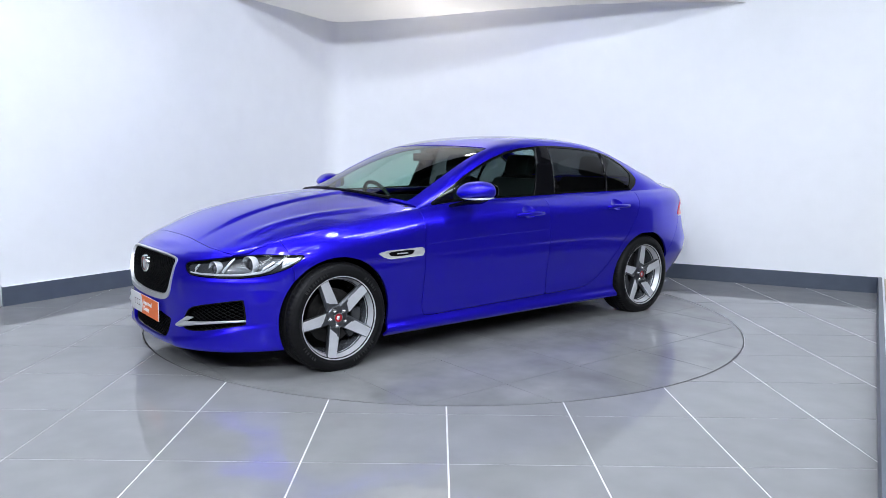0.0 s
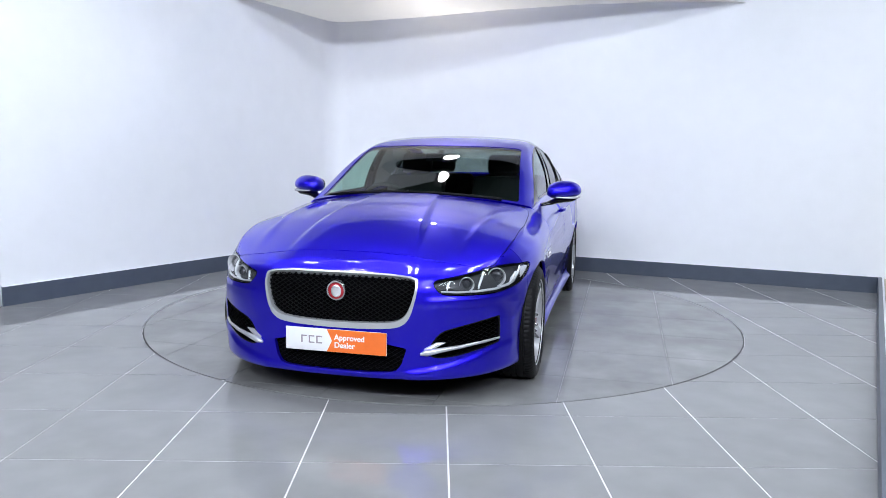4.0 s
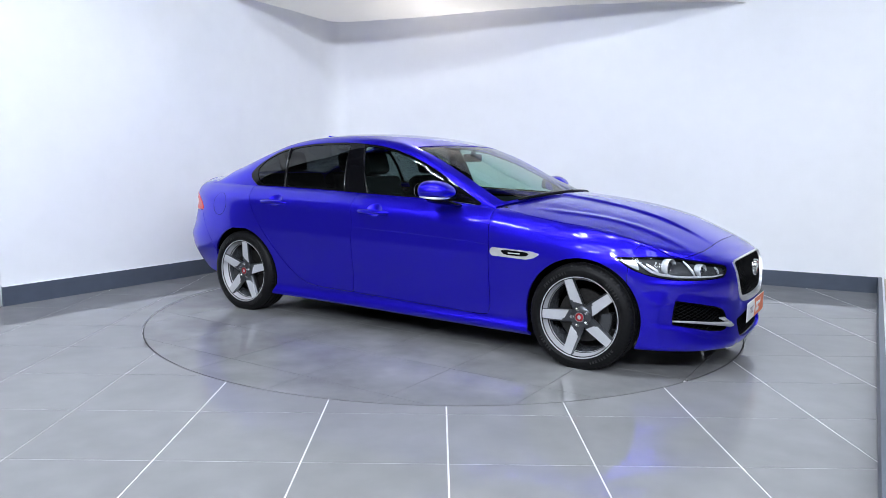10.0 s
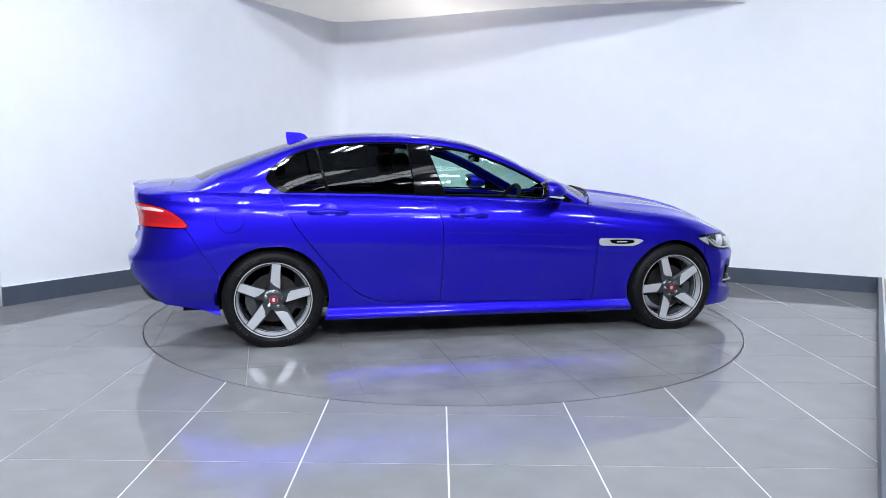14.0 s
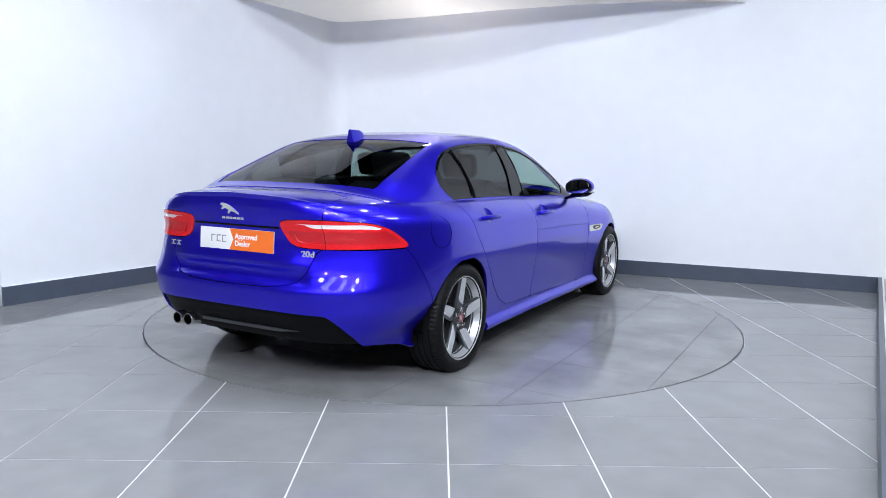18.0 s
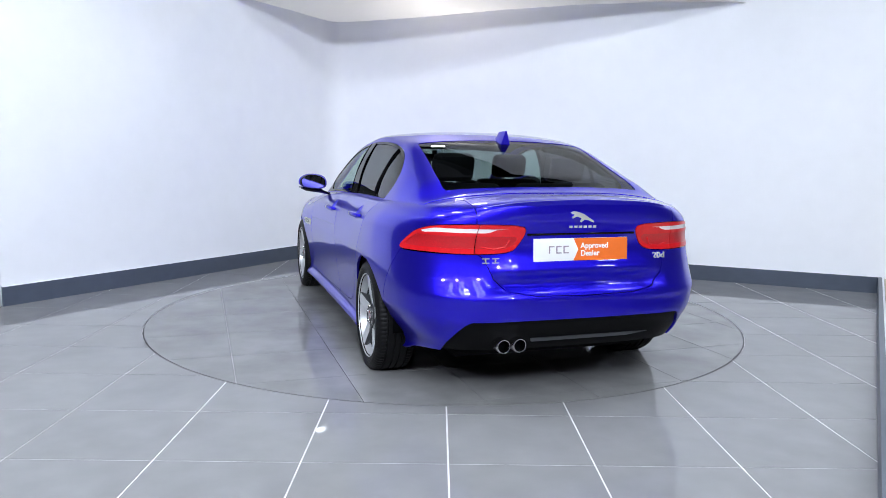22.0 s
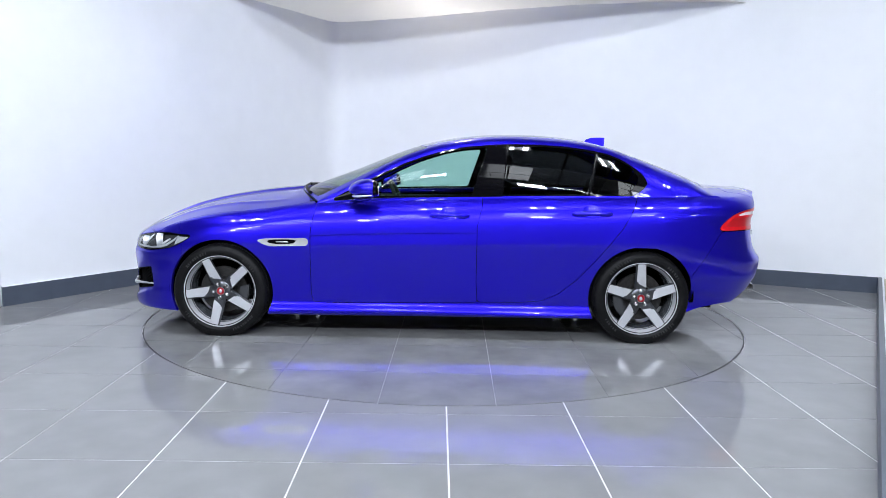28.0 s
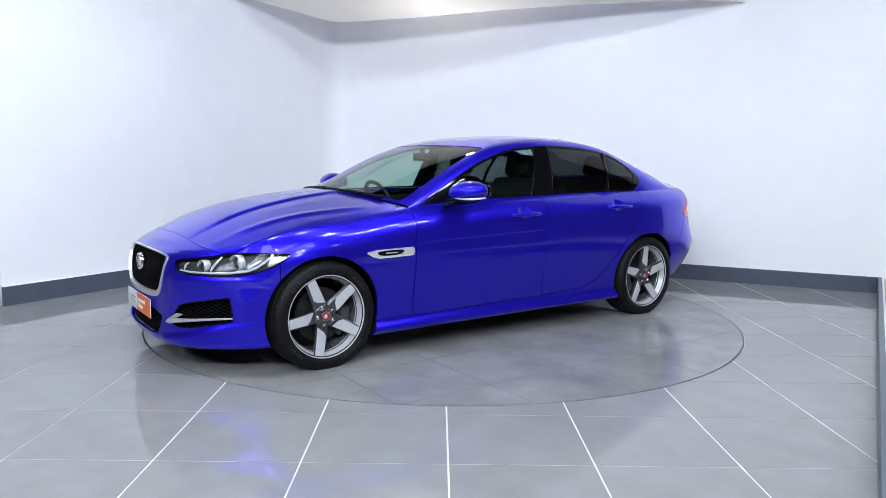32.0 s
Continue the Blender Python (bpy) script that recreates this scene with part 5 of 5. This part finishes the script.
def bars(nm, y_from, y_to, z, h, count, label):
    bm = bmesh.new()
    x = tail_face_x(z) - 0.002
    w = (y_to - y_from) / count
    for i in range(count):
        a = y_from + w * (i + 0.12)
        box(bm, x - 0.003, x + 0.004, a, a + w * 0.62, z - h * 0.4, z + h * 0.4)
    return part(nm, bm, BRIGHT, boot_lid, label, smooth=False)


bars("name_bars", -0.072, 0.086, 0.898, 0.014, 6, "small chrome bars below the emblem")


def tail_bars(nm, length, sy, z, body):
    p = surface_point(station(length, True), z, 0.0)
    n = Vector((-1, 0.10 * sy, 0.05))
    m = facing((p.x - 0.006, p.y * sy, p.z), n)
    if body:
        me = text_mesh(body, 0.042, BRIGHT, bold=0.001)
        ob = new(nm, me)
        ob.parent = boot_lid
        ob.matrix_local = m @ pose(-0.055, 0, 0) @ Matrix.Diagonal((1.25, 1, 4, 1))
    else:
        bm = bmesh.new()
        for a in (-0.040, 0.010):
            box(bm, a, a + 0.036, 0.008, 0.013, 0, 0.003)
            box(bm, a, a + 0.036, -0.013, -0.008, 0, 0.003)
            box(bm, a + 0.013, a + 0.020, -0.013, 0.013, 0, 0.003)
        ob = part(nm, bm, BRIGHT, boot_lid, "small chrome bars", smooth=False)
        ob.matrix_local = m


tail_bars("model_bars", 0.475, 1, 0.735, "")
tail_bars("lettering", 0.475, -1, 0.737, "20d")
# the thin shadow line above the plate, put in as a black strip
bm = boxes((tail_face_x(0.866) - 0.002, tail_face_x(0.866) + 0.02, -0.30, 0.30, 0.856, 0.867), bevel=0.003)
part("plate_shadow_strip", bm, GLOSS_BLACK, boot_lid, "black strip standing in for the shadow above the show plate")

# tail pipes
for y in (0.425, 0.34):
    tp = part("tail_pipe", lathe([(0.030, 0.0), (0.0335, 0.0), (0.0365, 0.006), (0.037, 0.02), (0.036, 0.16), (0.029, 0.16), (0.0295, 0.01), (0.030, 0.0)], 36, "X"), CHROME, car, "chrome round tail pipe")
    part("pipe_bore", lathe([(0.0, 0.05), (0.0295, 0.05), (0.029, 0.155), (0, 0.155)], 24, "X"), GAP, tp, "near-black plug inside the bore")
    tp.matrix_local = pose(-2.335, y, 0.318)
bm = boxes((-2.16, -1.92, 0.20, 0.55, 0.262, 0.315), bevel=0.02)
part("silencer", bm, BLACK, car, "dark exhaust silencer")


# door handles, vents, mirrors
def handle(sy, x, z, owner):
    y = surface_point(0.34 + 0.36 * (X_FRONT - x) / (X_FRONT - X_REAR), z)[1]
    path = [(x + d, (y + o) * sy, z + dz) for d, o, dz in ((-0.128, 0.006, -0.002), (-0.115, 0.022, 0), (-0.06, 0.034, 0.002), (0, 0.037, 0.003), (0.06, 0.034, 0.002), (0.115, 0.022, 0), (0.128, 0.006, -0.002))]
    h = part("door_handle", tube(path, [0.009, 0.013, 0.0145, 0.015, 0.0145, 0.013, 0.009], 12, flat=1.0), PAINT, owner, "body-coloured pull handle")
    bowl = bowls["front" if x > -0.5 else "rear"]
    part("handle_dish", (bowl.mirrored() if sy < 0 else bowl).mesh(0), PAINT, h, "recess behind the handle")


def vent(sy):
    k = vent_skin.mirrored() if sy < 0 else vent_skin
    v = part("side_vent", k.mesh(0.02, 0.005), BRIGHT, car, "satin silver wing vent")
    y = surface_point(0.34 + 0.36 * (X_FRONT - 0.98) / (X_FRONT - X_REAR), 0.65)[1]
    slot = smooth_outline([(0.885, 0.670), (1.06, 0.667), (1.105, 0.658), (1.06, 0.637), (0.915, 0.640)], 1)
    s_k = vent_skin.split(outline_d(xz(vent_skin), slot))[0]
    part("vent_slot", (s_k.mirrored() if sy < 0 else s_k).mesh(0.01, 0.0065), GLOSS_BLACK, v, "black vent slot")
    part("vent_bars", boxes((0.95, 1.03, min((y + 0.004) * sy, (y + 0.010) * sy), max((y + 0.004) * sy, (y + 0.010) * sy), 0.6495, 0.6565), bevel=0.001), SATIN, v, "plain silver lettering bar")


both_sides(vent)


def mirror(sy):
    bm = bmesh.new()
    bmesh.ops.create_uvsphere(bm, u_segments=36, v_segments=22, radius=1)
    for v in bm.verts:
        x, y, z = v.co
        f = lambda t, p: math.copysign(abs(t) ** p, t)
        x, y, z = f(x, 0.8), f(y, 0.72), f(z, 0.78)
        bulge = 1 - 0.25 * max(0, y) ** 2
        v.co = (0.445 + (0.118 if x > 0 else 0.095) * x * bulge - 0.022 * y, (0.943 + 0.115 * y) * sy, 1.014 + (0.074 if z > 0 else 0.048) * z * bulge * (1 - 0.42 * max(0, x) ** 2) + 0.006 * y)
        if v.co.x < 0.362:
            v.co.x = 0.362
    if sy < 0:
        bmesh.ops.reverse_faces(bm, faces=bm.faces)
    shell_bm = bm.copy()
    for b, keep in ((bm, 1), (shell_bm, -1)):
        bmesh.ops.bisect_plane(b, geom=b.verts[:] + b.edges[:] + b.faces[:], plane_co=(0.392, 0, 0), plane_no=(keep, 0, 0), clear_inner=True)
    mr = part("door_mirror", bm, PAINT, doors["left" if sy > 0 else "right", "front"], "body-coloured door mirror", angle=60)
    part("mirror_shell", shell_bm, GLOSS_BLACK, mr, "black shell behind the painted cap", angle=60)
    glass_o = smooth_outline([(0.856, 0.976), (1.030, 0.980), (1.046, 1.045), (1.0, 1.072), (0.858, 1.064)], 2)
    bm = prism(bmesh.new(), [(y * sy, z) for y, z in glass_o], 0, 0.004, Matrix(((0, 0, -1, 0.359), (1, 0, 0, 0), (0, 1, 0, 0), (0, 0, 0, 1))))
    bmesh.ops.recalc_face_normals(bm, faces=bm.faces)
    part("mirror_glass", bm, MIRROR, mr, "mirror glass", smooth=False)
    bm = bmesh.new()
    bm = tube([(0.55, 0.80 * sy, 0.925), (0.53, 0.85 * sy, 0.937), (0.475, 0.90 * sy, 0.955), (0.46, 0.99 * sy, 0.966), (0.45, 1.03 * sy, 0.972)], [0.03, 0.036, 0.055, 0.055, 0.02], 14, flat=0.36)
    part("mirror_arm", bm, GLOSS_BLACK, mr, "black mirror base")
    bm = tube([(0.535, 0.90 * sy, 0.978), (0.533, 0.95 * sy, 0.977), (0.518, 1.0 * sy, 0.977), (0.486, 1.038 * sy, 0.979), (0.435, 1.050 * sy, 0.983), (0.40, 1.047 * sy, 0.986)], [0.003, 0.006, 0.0075, 0.0075, 0.006, 0.003], 8)
    part("indicator", bm, LAMP_SILVER, mr, "clear indicator strip")
    mr.matrix_local = pose(-0.022, 0, -0.008)


both_sides(mirror)
for sy, side in ((1, "left"), (-1, "right")):
    handle(sy, -0.124, 0.846, doors[side, "front"])
    handle(sy, -1.069, 0.872, doors[side, "rear"])

# roof fin
bm = bmesh.new()
st = [(-1.135, 0.006, 0.006), (-1.155, 0.018, 0.034), (-1.19, 0.027, 0.054), (-1.245, 0.032, 0.070), (-1.295, 0.031, 0.084)]
prev = None
for x, w, h in st:
    z = float(roof_z(x)) - 0.006
    ring = [bm.verts.new(q) for q in ((x, -w, z), (x - 0.006, -w * 0.56, z + h * 0.5), (x - 0.010, -w * 0.14, z + h), (x - 0.010, w * 0.14, z + h), (x - 0.006, w * 0.56, z + h * 0.5), (x, w, z))]
    if prev:
        for i in range(5):
            bm.faces.new((prev[i], prev[i + 1], ring[i + 1], ring[i]))
    prev = ring
bm.faces.new(prev)
bmesh.ops.recalc_face_normals(bm, faces=bm.faces)
part("roof_fin", bm, PAINT, car, "body-coloured shark-fin aerial", angle=60)

# fuel flap ring on the driver's side
bm = tube([(-1.675 + 0.086 * math.cos(t), 0, 0.829 + 0.086 * math.sin(t)) for t in np.linspace(0, 2 * math.pi, 49)[:-1]], 0.0014, 6, closed=True)
for v in bm.verts:
    s = float(np.interp(-v.co.x, [-q[0] for q in level], S_ALL))
    v.co.y += -(surface_point(s, v.co.z)[1])
part("fuel_flap", bm, GAP, car, "round fuel flap shut line")

# ---- cabin ----
def seat(x, y, w, label, headrest=True):
    k = part("seat", boxes((x - 0.26, x + 0.26, y - w, y + w, 0.42, 0.56), bevel=0.05), LEATHER, car, label)
    bm = boxes((-0.07, 0.07, -w, w, 0, 0.60), bevel=0.05, m=Matrix.Translation((x - 0.27, y, 0.50)) @ Matrix.Rotation(radians(-18), 4, "Y"))
    part("backrest", bm, LEATHER, k)
    if headrest:
        bm = boxes((-0.05, 0.05, -0.13, 0.13, 0.63, 0.80), bevel=0.04, m=Matrix.Translation((x - 0.27, y, 0.48)) @ Matrix.Rotation(radians(-15), 4, "Y"))
        part("headrest", bm, LEATHER, k)


for y in (0.37, -0.37):
    seat(-0.05, y, 0.25, "black leather front seat")
    seat(-0.92, y, 0.32, "black leather rear seat")
dash = bmesh.new()
st = [(-0.76, 0.0), (-0.4, 0.02), (0, 0.03), (0.4, 0.02), (0.76, 0.0)]
prev = None
for y, b in st:
    ring = [dash.verts.new(q) for q in ((0.92, y, 0.88), (0.62, y, 0.905 + b * 0.4), (0.46, y, 0.885 + b * 0.5), (0.40, y, 0.80), (0.50, y, 0.60), (0.90, y, 0.60))]
    if prev:
        for i in range(6):
            dash.faces.new((prev[i], prev[(i + 1) % 6], ring[(i + 1) % 6], ring[i]))
    prev = ring
bmesh.ops.recalc_face_normals(dash, faces=dash.faces)
part("dashboard", dash, CABIN, car, "black dashboard", angle=60)
m = Matrix.Translation((0.30, -0.37, 0.86)) @ Matrix.Rotation(radians(-64), 4, "Y")
sw = part("steering_wheel", tube([(0.185 * math.cos(t), 0.185 * math.sin(t), 0) for t in np.linspace(0, 2 * math.pi, 37)[:-1]], 0.016, 8, closed=True), CABIN, car, "black steering wheel")
part("wheel_boss", boxes((-0.07, 0.07, -0.08, 0.08, -0.03, 0.02), (-0.015, 0.015, -0.18, 0.18, -0.012, 0.008), (-0.18, 0.0, -0.015, 0.015, -0.012, 0.008), bevel=0.008), CABIN, sw)
sw.matrix_local = m
part("interior_mirror", boxes((0.135, 0.165, -0.12, 0.12, 1.195, 1.255), (0.14, 0.17, -0.02, 0.02, 1.24, 1.285), bevel=0.01), GLOSS_BLACK, car, "black interior mirror")
roof_in = green_skin.split(np.maximum.reduce([1.0 - green_skin.a[:, 0], green_skin.a[:, 0] - 2.0, green_skin.a[:, 1] - 0.95]))[0].moved(-0.03)
part("headlining", roof_in.both().mesh(0), LINER, car, "grey headlining")
part("parcel_shelf", boxes((-1.85, -1.30, -0.66, 0.66, 0.95, 0.975), bevel=0.008), CABIN, car, "black parcel shelf")
part("cabin_floor", boxes((-1.35, 0.95, -0.74, 0.74, 0.22, 0.30)), CABIN, car, "dark carpet")
for sy in (1, -1):
    part("door_card", boxes((-1.28, 0.72, min(0.70 * sy, 0.745 * sy), max(0.70 * sy, 0.745 * sy), 0.30, 0.90), bevel=0.01), CABIN, car, "dark door lining")
# wipers in the dark cowl trough
cowl = [(0.985 - 0.185 * (abs(y) / 0.74) ** 2, y, 0.962 - 0.060 * (abs(y) / 0.74) ** 2) for y in np.linspace(-0.72, 0.72, 25)]
part("cowl_panel", tube(cowl, 0.034, 8, flat=0.4), BLACK, car, "black cowl trim below the windscreen")
for y0, y1 in ((0.58, -0.02), (0.0, -0.60)):
    pts = []
    for t in np.linspace(0, 1, 9):
        y = y0 + (y1 - y0) * t
        pts.append((0.975 - 0.185 * (abs(y) / 0.74) ** 2, y, 1.004 - 0.06 * (abs(y) / 0.74) ** 2))
    part("wiper", tube(pts, [0.014] + [0.010] * 7 + [0.005], 6), BLACK, car, "black wiper blade")


# ---- tiles: the turntable's and the floor's ----
TILE_W, TILE_D, TILT = 0.597, 0.573, radians(0.6)
turntable = thing("turntable", "round turntable covered with cut grey tiles, flush with the floor", "turntable")
bm = lathe([(0.0, -0.007), (DISC_R - 0.006, -0.007), (DISC_R - 0.006, -0.09), (0, -0.09)], 160, "Z")
part("disc", bm, GROUT_DARK, turntable, "dark disc below the tiles", smooth=False)


def tile_sheet(x0, y0, w, d, n=10):
    rows = [[(x0 + w * i / n, y0 + d * j / n, 0.0) for j in range(n + 1)] for i in range(n + 1)]
    k = sheet(rows, [[(0, 0)] * (n + 1)] * (n + 1))
    return k


def tile_mesh(k):
    bm = bmesh.new()
    vs = [bm.verts.new(p) for p in k.v]
    for f in k.f:
        bm.faces.new([vs[i] for i in f])
    bmesh.ops.recalc_face_normals(bm, faces=bm.faces)
    for f in bm.faces:
        if f.normal.z < 0:
            f.normal_flip()
    bmesh.ops.dissolve_limit(bm, angle_limit=0.01, verts=bm.verts, edges=bm.edges)
    rim = [e for e in bm.edges if e.is_boundary]
    ext = bmesh.ops.extrude_edge_only(bm, edges=rim)
    bmesh.ops.translate(bm, verts=[v for v in ext["geom"] if isinstance(v, bmesh.types.BMVert)], vec=(0, 0, -0.008))
    return bm


JOINT = 0.003
for i in range(-4, 5):
    for j in range(-4, 5):
        x0, y0 = i * TILE_W - 0.30, j * TILE_W - 0.12
        far = max(math.hypot(x, y) for x in (x0, x0 + TILE_W) for y in (y0, y0 + TILE_W))
        near = math.hypot(max(x0, min(0, x0 + TILE_W)), max(y0, min(0, y0 + TILE_W)))
        if near > DISC_R - 0.03:
            continue
        k = tile_sheet(x0 + JOINT / 2, y0 + JOINT / 2, TILE_W - JOINT, TILE_W - JOINT)
        if far > DISC_R - 0.004:
            k = k.split(np.hypot(k.v[:, 0], k.v[:, 1]) - DISC_R + 0.004)[0]
        if k.f:
            part("tile", tile_mesh(k), DISC_TILE, turntable, smooth=False)

bm = lathe([(DISC_R - 0.0045, -0.02), (DISC_R - 0.0045, -0.004), (DISC_R + 0.007, -0.004), (DISC_R + 0.007, -0.02)], 160, "Z")
tagged(mesh_object("trim", bm, TRIM_METAL, False), "thin dark metal ring round the turntable", "trim", kind="structure")

JOINT_X, JOINT_Y = 0.0078, 0.0052
shared = {}
for i in range(-9, 12):
    # the joints at the west end are raked thinner
    jl, jr = (JOINT_X if i > -3 else 0.0042), (JOINT_X if i + 1 > -3 else 0.0042)
    inner_w = TILE_W - (jl + jr) / 2
    for j in range(-9, 14):
        x0, y0 = 0.028 + i * TILE_W, -2.925 + j * TILE_D
        mid = (x0 + TILE_W / 2, y0 + TILE_D / 2)
        if not (-4.6 < mid[0] < 4.9 and -5.2 < mid[1] < 4.2):
            continue
        m = Matrix.Translation((0.03, -2.9, 0)) @ Matrix.Rotation(TILT, 4, "Z") @ Matrix.Translation((-0.03, 2.9, 0))
        corners = [(m @ Vector((x, y, 0))).xy.length for x in (x0, x0 + TILE_W) for y in (y0, y0 + TILE_D)]
        if max(corners) < DISC_R + 0.01:
            continue
        if min(corners) > DISC_R + 0.3:
            if (jl, jr) not in shared:
                ob = part("tile", tile_mesh(tile_sheet(jl / 2, JOINT_Y / 2, inner_w, TILE_D - JOINT_Y, 2)), TILE, FLOOR, smooth=False)
                shared[jl, jr] = ob.data
            else:
                ob = new("tile", shared[jl, jr])
                ob.parent = FLOOR
            ob.matrix_local = m @ Matrix.Translation((x0, y0, 0))
        else:
            k = tile_sheet(x0 + jl / 2, y0 + JOINT_Y / 2, inner_w, TILE_D - JOINT_Y, 12)
            k.v = np.array([m @ Vector(p) for p in k.v])
            k = k.split(np.hypot(k.v[:, 0], k.v[:, 1]) - DISC_R - 0.0075)[1]
            if k.f:
                part("tile", tile_mesh(k), TILE, FLOOR, smooth=False)


# ---- what moves: the turntable and the car on it ----
def motions():
    walk(car, [(t, car_pose(a)) for t, a in TABLE])
    walk(turntable, [(t, table_pose(a)) for t, a in TABLE])


motions()
